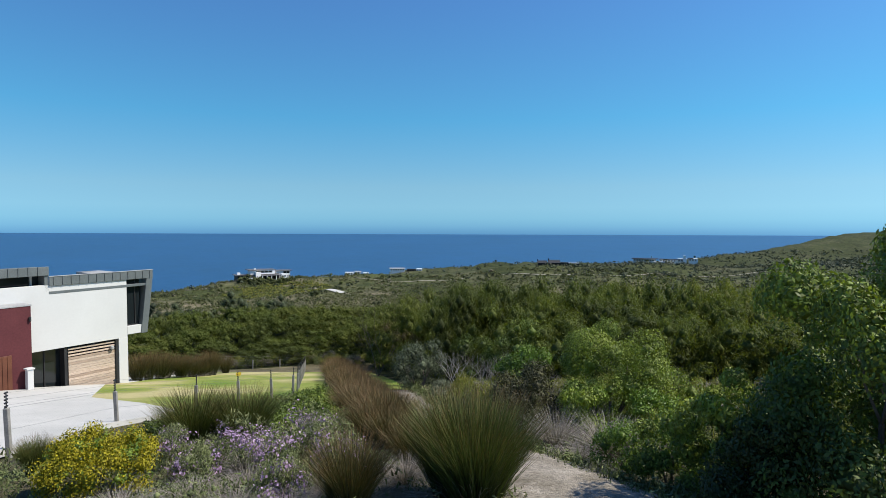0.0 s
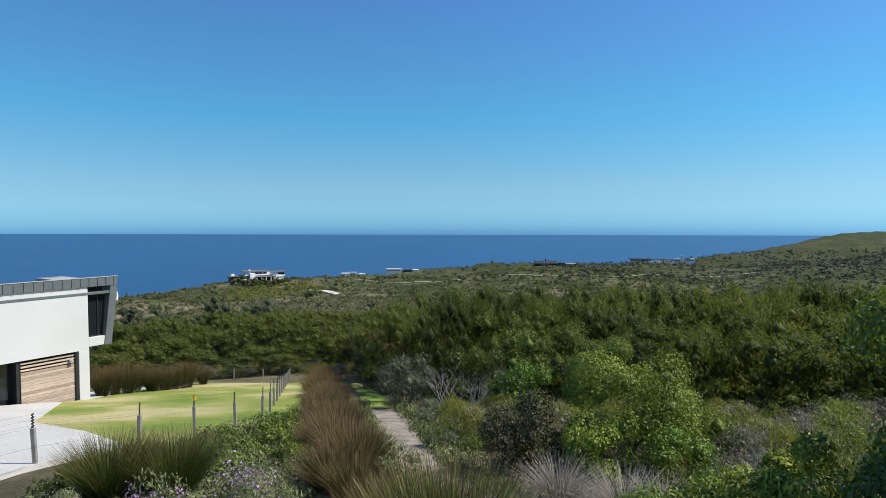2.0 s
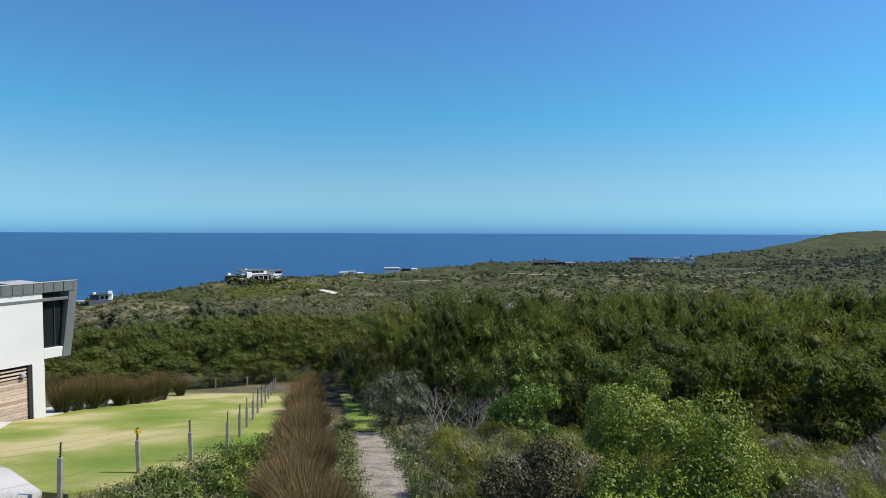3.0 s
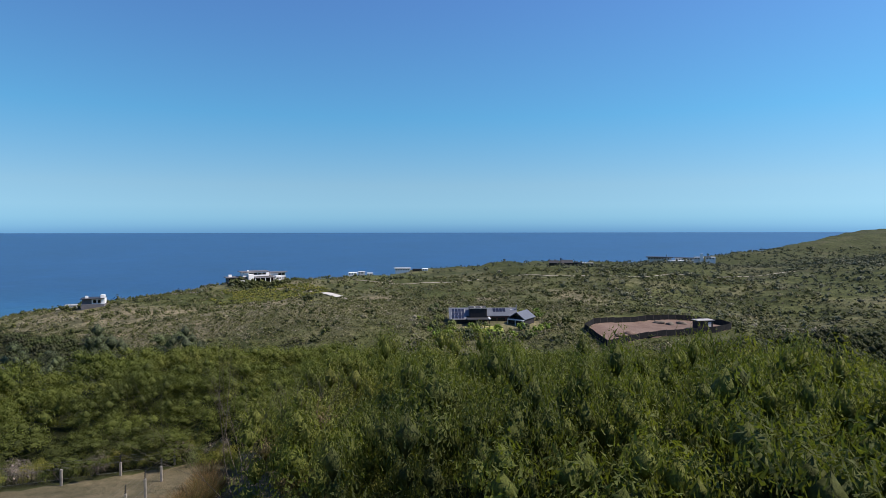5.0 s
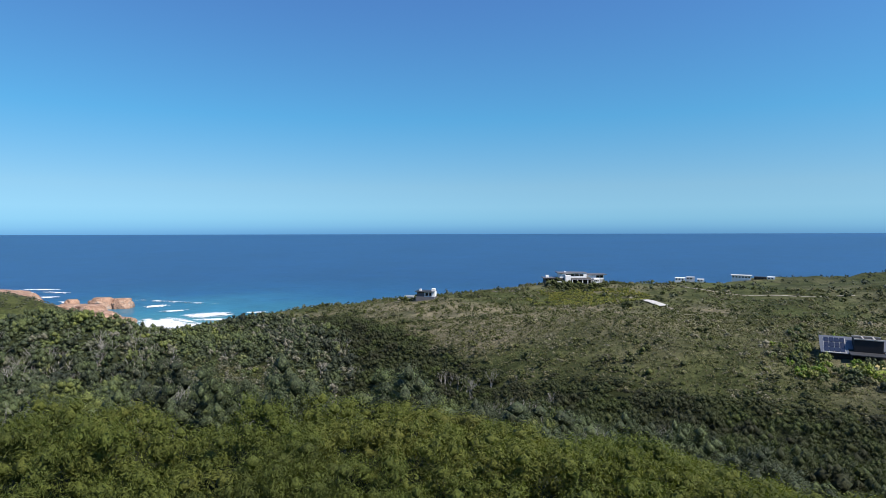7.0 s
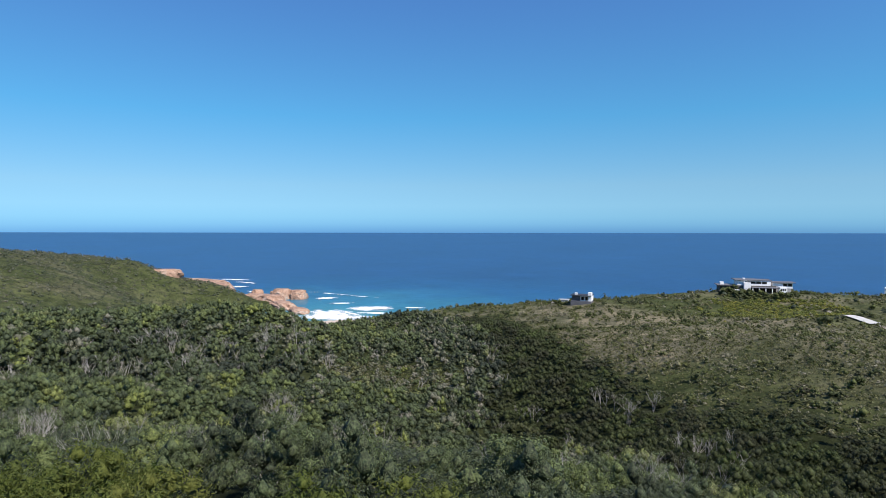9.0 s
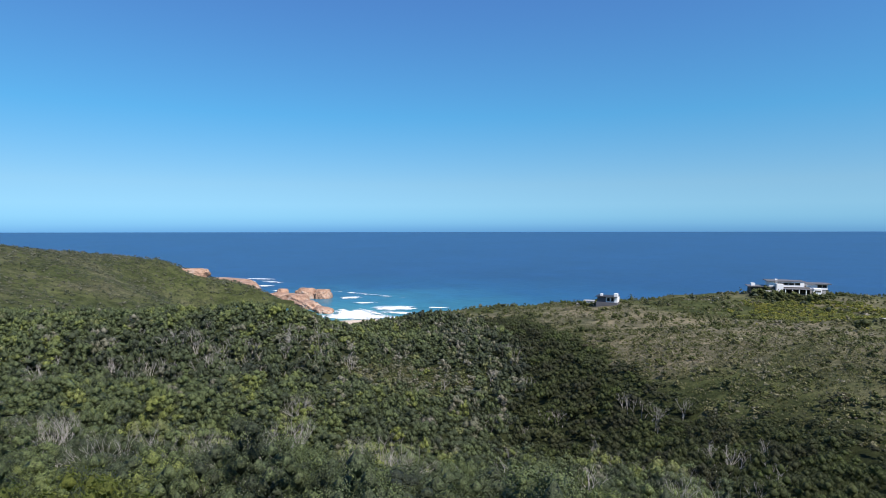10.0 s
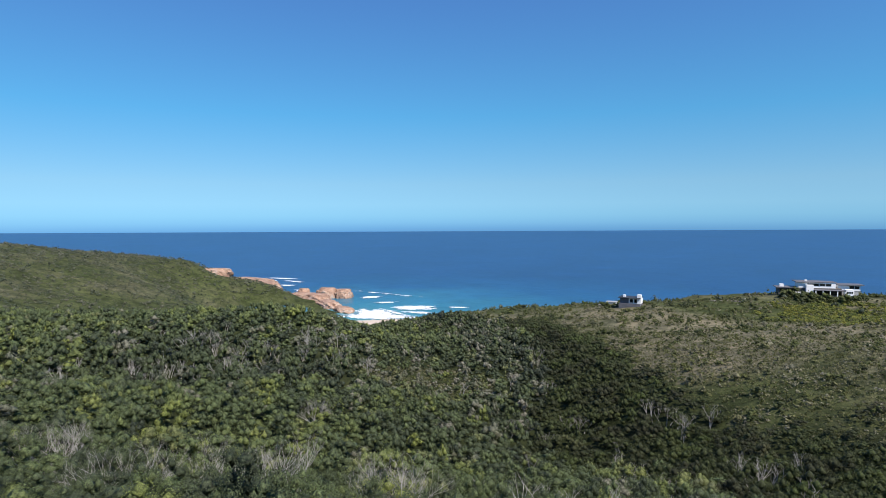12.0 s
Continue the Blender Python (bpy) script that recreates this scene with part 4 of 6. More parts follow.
M_DEAD = surface("bleached_wood", (0.3, 0.285, 0.255), (0.46, 0.43, 0.39), 3.0, 25, 0.9, 0.15, 0, 0.5, 0.02)
rg = np.random.RandomState(23)


def tuft_mesh(name, count, material, lean=0.75, width=0.013, bend=0.35, grow=1.0):
    """A unit tuft of curved stems, one high."""
    a = rg.uniform(0, 2 * np.pi, count)
    tilt = lean * np.sqrt(rg.uniform(0, 1, count))
    L = rg.uniform(0.65, 1.12, count) * grow
    base = rg.uniform(0, 0.22, count)[:, None] * np.stack([np.cos(a), np.sin(a)], 1)
    veer = a + rg.normal(0, 0.55, count)
    out = np.stack([np.cos(veer), np.sin(veer)], 1)
    side = np.stack([-out[:, 1], out[:, 0]], 1)
    V, T = [], []
    ang = rg.uniform(0, 2 * np.pi, count)
    sx = np.concatenate([side * np.cos(ang)[:, None] + out * np.sin(ang)[:, None], 0 * a[:, None]], 1)
    for f in (0.0, 0.45, 0.8, 1.0):
        r = L * (np.sin(tilt) * f + bend * np.sin(tilt) * f * f)
        z = L * (np.cos(tilt) * f - bend * 0.35 * tilt * f * f)
        p = np.concatenate([base + out * r[:, None], z[:, None]], 1)
        w = width * (1 - 0.75 * f)
        V += [p - sx * w, p + sx * w]
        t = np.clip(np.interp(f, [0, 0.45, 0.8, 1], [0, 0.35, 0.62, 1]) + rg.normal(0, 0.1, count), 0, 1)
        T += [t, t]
    V, T = np.stack(V, 1).reshape(-1, 3), np.stack(T, 1).ravel()
    i = 8 * np.arange(count)
    F = np.concatenate([np.stack([i + k, i + k + 1, i + k + 3, i + k + 2], 1) for k in (0, 2, 4)])
    return mesh_of(name, V, F, material, T)


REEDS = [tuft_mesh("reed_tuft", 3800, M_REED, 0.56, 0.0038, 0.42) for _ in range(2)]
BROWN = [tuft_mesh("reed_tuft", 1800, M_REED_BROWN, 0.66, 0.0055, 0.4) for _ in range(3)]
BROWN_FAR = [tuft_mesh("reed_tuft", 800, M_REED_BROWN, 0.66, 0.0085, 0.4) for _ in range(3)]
STRAW = [tuft_mesh("dry_tussock", 900, M_STRAW, 1.15, 0.007, 0.7) for _ in range(2)]


SKIRT = [tuft_mesh("dry_stem", 170, M_STRAW, 1.2, 0.006, 0.6, 0.62) for _ in range(2)]


def tuft(meshes, x, y, r, h, label, group="", name="reed_tuft", category="reeds"):
    ob = new(name, meshes[rg.randint(len(meshes))])
    ob.matrix_world = Matrix.LocRotScale((x, y, float(ground_z(x, y)) - 0.04), Euler((0, 0, rg.uniform(0, 6.28))), (r, r, h))
    if name == "reed_tuft":
        part("dry_stem", SKIRT[rg.randint(2)], parent=ob, label="dry straw coloured stems at the foot")
    return tagged(ob, label, category, group)


def limbs(bm, p, way, length, r, depth, rnd, spread=0.6):
    """A branching frame of tapered limbs."""
    for _ in range(2 if depth > 1 else 1):
        q = p + way * length * 0.5
        tube(bm, p, q, r, r * 0.8, 5 if depth > 1 else 3)
        p, r = q, r * 0.8
        way = (way + Vector((rnd.uniform(-0.25, 0.25), rnd.uniform(-0.25, 0.25), rnd.uniform(-0.05, 0.2)))).normalized()
    if depth > 0:
        for _ in range(3 if depth > 1 else 2):
            w = (way + Vector((rnd.uniform(-1, 1), rnd.uniform(-1, 1), rnd.uniform(-0.25, 0.6))) * spread).normalized()
            limbs(bm, p, w, length * rnd.uniform(0.55, 0.85), r * 0.65, depth - 1, rnd, spread)


def bush(x, y, r, h, count, size, material, label, name="bush", category="bush", tint=0.5, blobs=16, seed=1, upright=0.1, slim=0.5, bloom=None, blooms=0, gap=0.0, low=0.55, puff=1.2):
    """A shrub: stems, and a crown of lumps with single leaves."""
    st = np.random.RandomState(seed)
    rnd = random.Random(seed)
    base = empty(name, pose(x, y, float(ground_z(x, y)), 0, 0, rnd.uniform(0, 360)), label, category)
    bm = bmesh.new()
    for k in range(3):
        w = Vector((rnd.uniform(-0.5, 0.5), rnd.uniform(-0.5, 0.5), 1)).normalized()
        limbs(bm, Vector((rnd.uniform(-0.1, 0.1) * r, rnd.uniform(-0.1, 0.1) * r, -0.1)), w, h * 0.4, 0.011 * h + 0.01, 2, rnd, 0.8)
    part("stem", bm, M_BARK, base)
    v, f = crown(st, count, size / r, blobs, 0.8, 0.86, 0.42 if slim > 0.28 else 0.2, upright, slim, False, h / r, 0.7, 0.12, OCTA, low, 0.5, puff)
    v = v * np.array([r, r, h * 1.08]) + np.array([0, 0, gap])
    # foliage lightens with height: lit tops and shaded feet put into the leaf tint
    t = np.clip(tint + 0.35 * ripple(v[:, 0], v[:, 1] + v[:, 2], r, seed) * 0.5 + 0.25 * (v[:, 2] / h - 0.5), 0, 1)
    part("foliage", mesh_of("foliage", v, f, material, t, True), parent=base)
    if blooms:
        v, f = crown(st, blooms, (0.031 if blooms > 2000 else 0.042) / r, blobs, 0.8, 0.88, 0, 0.6, 0.9, False, h / r, 0.7, 0.55 if blooms > 2000 else 0.15, None, 0.4, 0.5, puff)
        v = v * np.array([r * 1.03, r * 1.03, h * 1.04])
        v = v.reshape(-1, 4, 3)
        f = np.concatenate([np.stack([4 * np.arange(len(v)) + a for a in q], 1) for q in ((0, 1, 2), (0, 2, 3))])
        part("blossom", mesh_of("blossom", v.reshape(-1, 3), f, bloom, st.uniform(0, 1, 4 * len(v))), parent=base)
    return base


# reeds
tuft(REEDS, 0.55, 9.3, 1.45, 1.9, "large olive green reed tuft beside the path")
tuft(REEDS, 0.15, 9.9, 1.2, 1.75, "large olive green reed tuft beside the path")
tuft(BROWN, -1.45, 9.1, 0.85, 1.3, "green reed tuft with red brown tips")
tuft(REEDS, -6.2, 14.5, 1.3, 1.45, "dark reed tuft at the edge of the drive")
tuft(REEDS, -5.1, 14.9, 1.3, 1.45, "dark reed tuft at the edge of the drive")
tuft(BROWN, -0.6, 12.2, 0.85, 1.05, "brown tipped reed tuft")
tuft(BROWN, -1.3, 14.4, 0.85, 1.05, "brown tipped reed tuft")
for k in range(46):
    y = 15.5 + k * 0.82
    x = np.interp(y, [15, 17, 22, 28.5, 52], [-1.4, -1.95, -3.1, -4.55, -9.6]) + rg.uniform(-0.55, 0.55)
    tuft(BROWN if y < 31 else BROWN_FAR, x, y, rg.uniform(0.9, 1.2), rg.uniform(1.05, 1.4), "red brown reed tuft in a long row beside the fence", "row of brown reeds")
for k in range(9):
    x, y = -19.85 + 0.28 * k + rg.uniform(-0.25, 0.25) + (0.0 if k < 5 else 0.2), 38.0 + k * 0.85
    tuft(BROWN_FAR if k % 4 else BROWN, x, y, rg.uniform(0.85, 1.1), rg.uniform(1.6, 2.0), "tall brown green reed clump at the edge of the lawn", "reeds behind the lawn")
for k in range(10):
    tuft(BROWN_FAR, -26 + k * 0.9 + rg.uniform(-0.2, 0.2), 46.8 + rg.uniform(-1.3, 1.8), rg.uniform(0.8, 1.0), rg.uniform(1.5, 2.1), "tall brown green reed clump at the edge of the lawn", "reeds behind the lawn")
for x, y, r, h in ((2.85, 14.5, 0.85, 1.1), (3.85, 13.4, 0.9, 1.1), (4.7, 13.9, 0.8, 0.8), (3.0, 11.0, 0.4, 0.35), (-4.1, 9.5, 0.6, 0.4), (-3.4, 10.2, 0.6, 0.45), (-5.0, 8.9, 0.5, 0.4), (1.9, 20.5, 0.6, 0.5), (2.9, 22.0, 0.7, 0.6), (-4.6, 8.5, 0.5, 0.4), (-3.2, 8.7, 0.5, 0.45), (-2.2, 8.5, 0.55, 0.5), (-2.0, 10.1, 0.5, 0.6), (-5.5, 8.2, 0.5, 0.35), (2.9, 12.7, 0.5, 0.5), (-3.9, 11.6, 0.45, 0.7), (-0.7, 10.9, 0.5, 0.6)):
    tuft(STRAW, x, y, r, h, "dry grey grass tussock", "dry tussocks", "grass_tussock", "grass")
for x, y, r, h in ((-8.0, 11.4, 0.5, 0.8), (-8.4, 10.2, 0.6, 0.7), (-7.8, 12.8, 0.5, 0.6)):
    tuft(REEDS, x, y, r, h, "pale green grass tussock beside the drive", "green tussocks", "grass_tussock", "grass")

SPIKY = [tuft_mesh("spiky_plant", 220, M_YELLOW, 1.05, 0.012, 0.5)]
tuft(SPIKY, 10.6, 21.6, 0.9, 0.85, "spiky yellow green clump of strap leaves", "", "spiky_plant", "plant")
tuft(STRAW, 11.9, 21.4, 1.1, 0.9, "dry grey grass tussock", "dry tussocks", "grass_tussock", "grass")
tuft(STRAW, 9.6, 19.4, 0.9, 0.7, "dry grey grass tussock", "dry tussocks", "grass_tussock", "grass")
# shrubs
bush(-5.9, 10.0, 1.05, 1.2, 1800, 0.05, M_BRIGHT, "rounded shrub covered in bright yellow flowers", "flowering_shrub", "shrub", 0.6, 60, 3, 0.5, 0.5, M_YELLOW, 26000)
for k, (x, y, r, h) in enumerate(((-3.3, 11.2, 0.75, 0.95), (-2.4, 12.0, 0.75, 1.1), (-1.9, 10.9, 0.6, 0.95), (-4.4, 12.4, 0.7, 1.0), (-3.1, 13.4, 0.8, 1.1), (-4.5, 10.6, 0.5, 0.75), (-5.5, 12.0, 0.6, 0.95), (-2.7, 9.6, 0.55, 0.75))):
    bush(x, y, r, h, 3200, 0.085, M_HEATH, "grey green shrub with small purple flowers", "flowering_shrub", "shrub", 0.7, 14, 40 + k, 1.0, 0.14, M_PURPLE, 620)
for k, (x, y, r, h) in enumerate(((-7.3, 9.1, 0.8, 0.6), (-8.2, 9.4, 0.8, 0.6), (-4.0, 8.8, 0.8, 0.5), (-6.8, 11.5, 0.6, 0.5), (-3.4, 15.0, 0.9, 0.8), (-2.6, 16.5, 0.8, 0.7))):
    bush(x, y, r, h, 2000, 0.045, M_HEATH, "low grey green heath shrub", "shrub", "shrub", 0.55, 14, 60 + k, 0.7, 0.25)
for k, (x, y, r, h) in enumerate(((-3.9, 19.6, 0.7, 0.8), (-4.6, 21.2, 0.8, 0.9), (-5.3, 22.5, 0.7, 0.8), (-5.0, 24.4, 0.8, 0.9), (-3.4, 18.4, 0.7, 0.8))):
    bush(x, y, r, 0.75 * h, 1500, 0.1, M_GREEN, "leafy dark green shrub with large pale edged leaves", "shrub", "shrub", 0.45, 12, 70 + k, 0.4, 0.32)
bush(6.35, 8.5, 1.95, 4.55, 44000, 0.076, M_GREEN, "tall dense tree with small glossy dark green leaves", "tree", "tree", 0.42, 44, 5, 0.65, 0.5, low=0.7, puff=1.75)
# tint 0 paints the shade at the foot of the tree into these leaves
bush(4.8, 8.6, 1.1, 1.7, 13000, 0.065, M_GREEN, "dense green shrub below the tree, leaf colour darkened for shade", "bush", "bush", 0.0, 20, 36, 0.5, 0.45, low=0.75)
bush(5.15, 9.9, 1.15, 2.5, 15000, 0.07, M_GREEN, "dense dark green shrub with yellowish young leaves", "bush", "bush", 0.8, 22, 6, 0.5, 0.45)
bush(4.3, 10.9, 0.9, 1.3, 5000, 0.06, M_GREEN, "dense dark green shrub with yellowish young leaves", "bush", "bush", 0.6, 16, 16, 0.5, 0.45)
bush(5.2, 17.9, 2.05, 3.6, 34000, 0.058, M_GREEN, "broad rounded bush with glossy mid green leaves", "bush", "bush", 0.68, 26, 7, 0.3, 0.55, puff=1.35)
bush(2.55, 17.0, 1.35, 2.05, 11000, 0.06, M_DUSKY, "rounded bush with small dark reddish green leaves", "bush", "bush", 0.3, 20, 8, 0.3, 0.55)
bush(6.9, 19.0, 1.5, 2.7, 10000, 0.06, M_GREEN, "broad rounded bush with glossy mid green leaves", "bush", "bush", 0.5, 20, 9, 0.3, 0.55)
bush(4.1, 16.0, 1.1, 1.75, 7000, 0.07, M_BRIGHT, "bright green leafy shrub", "bush", "bush", 0.8, 16, 10, 0.4, 0.5)
bush(5.6, 15.6, 1.1, 1.3, 5000, 0.065, M_BRIGHT, "bright green leafy shrub", "bush", "bush", 0.35, 16, 11, 0.4, 0.5)
bush(3.7, 11.6, 0.8, 0.95, 3600, 0.06, M_BRIGHT, "low fern-like green shrub beside the path", "bush", "bush", 0.3, 14, 12, 0.3, 0.4)
bush(4.9, 12.4, 0.9, 1.1, 3600, 0.06, M_BRIGHT, "low fern-like green shrub beside the path", "bush", "bush", 0.2, 14, 13, 0.3, 0.4)
bush(-1.2, 31.1, 1.8, 3.2, 11000, 0.065, M_GREY, "tall blue grey shrub beside the path", "bush", "bush", 0.25, 24, 14, 0.5, 0.4)
bush(-1.6, 33.5, 1.5, 2.6, 3600, 0.09, M_GREY, "tall blue grey shrub beside the path", "bush", "bush", 0.15, 22, 15, 0.5, 0.4)
bush(4.6, 32.4, 2.3, 3.9, 9000, 0.075, M_GREEN, "tall green bush at the edge of the thicket", "bush", "bush", 0.36, 28, 17, 0.4, 0.5)
bush(2.2, 34.0, 2.0, 3.5, 8000, 0.075, M_GREEN, "tall green bush at the edge of the thicket", "bush", "bush", 0.28, 24, 18, 0.4, 0.5)
bush(7.4, 29.5, 2.0, 3.2, 8000, 0.075, M_GREEN, "tall green bush at the edge of the thicket", "bush", "bush", 0.2, 24, 19, 0.4, 0.5)
bush(3.8, 26.5, 1.5, 2.6, 4200, 0.11, M_BRIGHT, "bright green leafy bush", "bush", "bush", 0.2, 20, 20, 0.4, 0.5)
for k, (x, y, r, h, mt, t) in enumerate(((1.3, 22.4, 0.8, 1.1, M_FEATHER, 0.8), (0.9, 25.2, 0.8, 1.2, M_FEATHER, 0.9), (1.9, 24.6, 0.9, 1.0, M_GREY, 0.6), (2.6, 20.8, 0.9, 1.1, M_GREY, 0.7), (0.5, 20.4, 0.6, 0.7, M_GREY, 0.8), (2.9, 23.2, 0.9, 1.3, M_FEATHER, 0.7), (4.9, 22.8, 1.0, 1.3, M_FEATHER, 0.6),
                                         (0.1, 27.6, 0.6, 0.8, M_GREY, 0.9), (-0.2, 26.3, 0.5, 0.6, M_GREY, 0.8), (6.6, 22.3, 1.1, 1.3, M_FEATHER, 0.8), (8.6, 20.8, 1.0, 1.0, M_FEATHER, 0.9), (8.3, 17.6, 1.0, 0.9, M_GREY, 0.8), (9.8, 19.6, 1.1, 1.0, M_FEATHER, 0.8), (10.9, 21.8, 1.2, 1.4, M_FEATHER, 0.6),
                                         (7.3, 15.2, 0.9, 0.9, M_GREY, 0.6), (9.4, 15.6, 1.0, 1.0, M_FEATHER, 0.7), (11.2, 18.2, 1.1, 1.2, M_GREEN, 0.7), (12.8, 20.5, 1.2, 1.5, M_GREEN, 0.6), (6.4, 25.6, 1.2, 1.8, M_GREEN, 0.5), (9.0, 24.8, 1.3, 1.8, M_GREEN, 0.5), (8.2, 13.2, 1.0, 1.0, M_FEATHER, 0.5), (10.6, 13.8, 1.1, 1.2, M_GREY, 0.5), (6.6, 12.8, 0.9, 0.8, M_GREY, 0.7))):
    bush(x, y, r, h, 3000, 0.1, mt, "mixed low heath shrub beside the path" if y < 28 else "low shrub", "shrub", "shrub", t, 14, 100 + k, 1.2, 0.14)


heath = [bush(9.0 + 0.6 * k, 17.0 + 0.8 * k, rg.uniform(0.7, 1.1), rg.uniform(0.7, 1.2), 2400, 0.12, mt, "low feathery heath shrub among others on the slope", "shrub", "shrub", t, 12, 200 + k, 1.4, 0.1)
         for k, (mt, t) in enumerate(((M_FEATHER, 0.9), (M_FEATHER, 0.45), (M_HEATH, 0.5), (M_FEATHER, 0.7), (M_STRAW, 0.2)))]
for o in heath:
    tagged(o, group="heath shrubs")
count = 0
while count < 85:
    x, y = rg.uniform(5.5, 24), rg.uniform(10, 28)
    if y > np.interp(x, [2, 8, 20, 24], [30, 28, 24, 22]) + 1 or math.hypot(x - 5.2, y - 17.9) < 2.4 or math.hypot(x - 6.4, y - 8.2) < 2.6:
        continue
    copy_thing(heath[count % 5], Matrix.LocRotScale((x, y, float(ground_z(x, y))), Euler((0, 0, rg.uniform(0, 6.28))), None))
    count += 1


for k in range(26):
    x, y = rg.uniform(0.9, 5.6), rg.uniform(19.6, 27.5)
    if math.hypot(x - 5.2, y - 17.9) > 2.3:
        copy_thing(heath[(0, 3, 4, 1)[k % 4]], Matrix.LocRotScale((x, y, float(ground_z(x, y))), Euler((0, 0, rg.uniform(0, 6.28))), None))
for k in range(26):
    x = -21.5 + 0.55 * k + rg.uniform(-0.3, 0.3)
    y = np.interp(x, [-22, -19.2, -13.2, -8], [50.6, 52.6, 57.4, 55.0]) + rg.uniform(-0.3, 1.2)
    copy_thing(heath[k % 5], Matrix.LocRotScale((x, y, float(ground_z(x, y))), Euler((0, 0, rg.uniform(0, 6.28))), None))


def dead_bush(x, y, h, seed, label="leafless bleached grey shrub", spread=0.9, depth=4, name="dead_shrub", stems=6, thick=0.5):
    rnd = random.Random(seed)
    bm = bmesh.new()
    for k in range(stems):
        w = Vector((rnd.uniform(-0.8, 0.8), rnd.uniform(-0.8, 0.8), 1)).normalized()
        limbs(bm, Vector((0, 0, -0.1)), w, h * 0.42, 0.02 * h * thick, depth, rnd, spread)
    ob = part(name, bm, M_BARK if "twiggy" in label else M_DEAD)
    ob.matrix_world = pose(x, y, float(ground_z(x, y)))
    return tagged(ob, label, "dead shrub")


dead_bush(0.9, 28.9, 2.3, 1)
dead_bush(1.7, 27.4, 2.0, 2)
dead_bush(3.4, 28.2, 2.2, 3)
dead_bush(2.2, 21.6, 1.0, 4)
dead_bush(-6.2, 56.5, 3.2, 5, "tall bare twiggy shrub", 0.5)
dead_bush(-4.9, 44.0, 6.0, 6, "tall bare twiggy shrub", 0.45, 5, "dead_shrub", 5, 0.3)

for k, (x, y, r, h) in enumerate(((0.15, 13.3, 0.65, 1.0), (-0.45, 15.6, 0.65, 1.05), (0.2, 11.5, 0.55, 0.85), (-0.9, 17.6, 0.6, 0.9))):
    bush(x, y, r, h, 1900, 0.05, M_HEATH, "grey green heath shrub at the edge of the path", "shrub", "shrub", 0.75, 14, 300 + k, 0.7, 0.3)

for k, (x, y, r, h) in enumerate(((-5.6, 17.5, 0.7, 0.65), (-6.4, 19.2, 0.7, 0.7), (-6.6, 21.3, 0.7, 0.65), (-5.7, 20.5, 0.7, 0.7), (-4.7, 18.3, 0.7, 0.7), (-5.8, 23.3, 0.6, 0.7), (-6.0, 25.3, 0.6, 0.7), (-5.3, 26.6, 0.7, 0.8), (-4.6, 16.6, 0.7, 0.6), (-7.3, 17.6, 0.7, 0.6), (-7.6, 15.4, 0.7, 0.5))):
    bush(x, y, r, 0.75 * h, 900, 0.09, M_GREEN, "leafy low green shrub beside the lawn fence", "shrub", "shrub", 0.12 + 0.08 * (k % 5), 12, 330 + k, 0.4, 0.35)

# small undergrowth between the garden plants
p = plots(9000, -12, 26, 6.5, 36)
keep = ~inside(p, DRIVE) & ~inside(p, LAWN) & ~inside(p, HOUSE_PLOT)
keep &= np.abs(p[:, 0] - np.interp(p[:, 1], PATH_Y, PATH_X)) > np.interp(p[:, 1], PATH_Y, PATH_W) * 1.1
keep &= ~((p[:, 0] < np.interp(p[:, 1], [12, 20, 27, 56], [-9.2, -8.0, -6.2, -12])) & (p[:, 1] > 12))
edge_y = rs.uniform(6.5, 34, 700)
edge_x = np.interp(edge_y, PATH_Y, PATH_X) + rs.choice([-1, 1], 700) * np.interp(edge_y, PATH_Y, PATH_W) * rs.uniform(0.85, 1.3, 700)
p = np.concatenate([p[keep][:3000], plots(500, -7.5, -2.2, 13, 27), np.stack([edge_x, edge_y], 1)])
kinds = [crown(rs, 48, 0.24, 5, 0.7, 0.7, 0, 0.9, 0.35, True) for _ in range(6)]
hh = rs.uniform(0.18, 0.5, len(p))
part("undergrowth", scatter("undergrowth", kinds, stand(p, 0.02), rs.uniform(0.25, 0.55, len(p)), hh, M_HEATH, rs.uniform(0, 1, len(p)), rs))
tagged(bpy.data.objects["undergrowth"], "low grey green undergrowth between the shrubs", "undergrowth", kind="stuff")

# ---- far houses ----
M_ROOF = surface("dark_roof", (0.03, 0.032, 0.036), (0.05, 0.052, 0.058), 0.4, 8, 0.6, 0.35)
M_CHARCOAL = surface("charcoal_wall", (0.022, 0.021, 0.022), (0.035, 0.033, 0.034), 0.4, 8, 0.8, 0.25)
M_STONE = surface("pale_stone", (0.36, 0.34, 0.3), (0.52, 0.49, 0.44), 0.6, 6, 0.9, 0.2, 0, 0.5, 0.03)
M_BROWN = surface("red_brown_wall", (0.1, 0.045, 0.03), (0.15, 0.07, 0.05), 0.5, 6, 0.85, 0.2)
m, n, l, b = mat("solar_cell", 0.12, 0.5)
b.inputs["Base Color"].default_value = (0.02, 0.024, 0.042, 1)
l.new(ramp(n, l, noise_of(n, l, 2.0), [(0.3, (0.08,) * 3), (0.7, (0.2,) * 3)]), b.inputs["Roughness"])
M_SOLAR = m


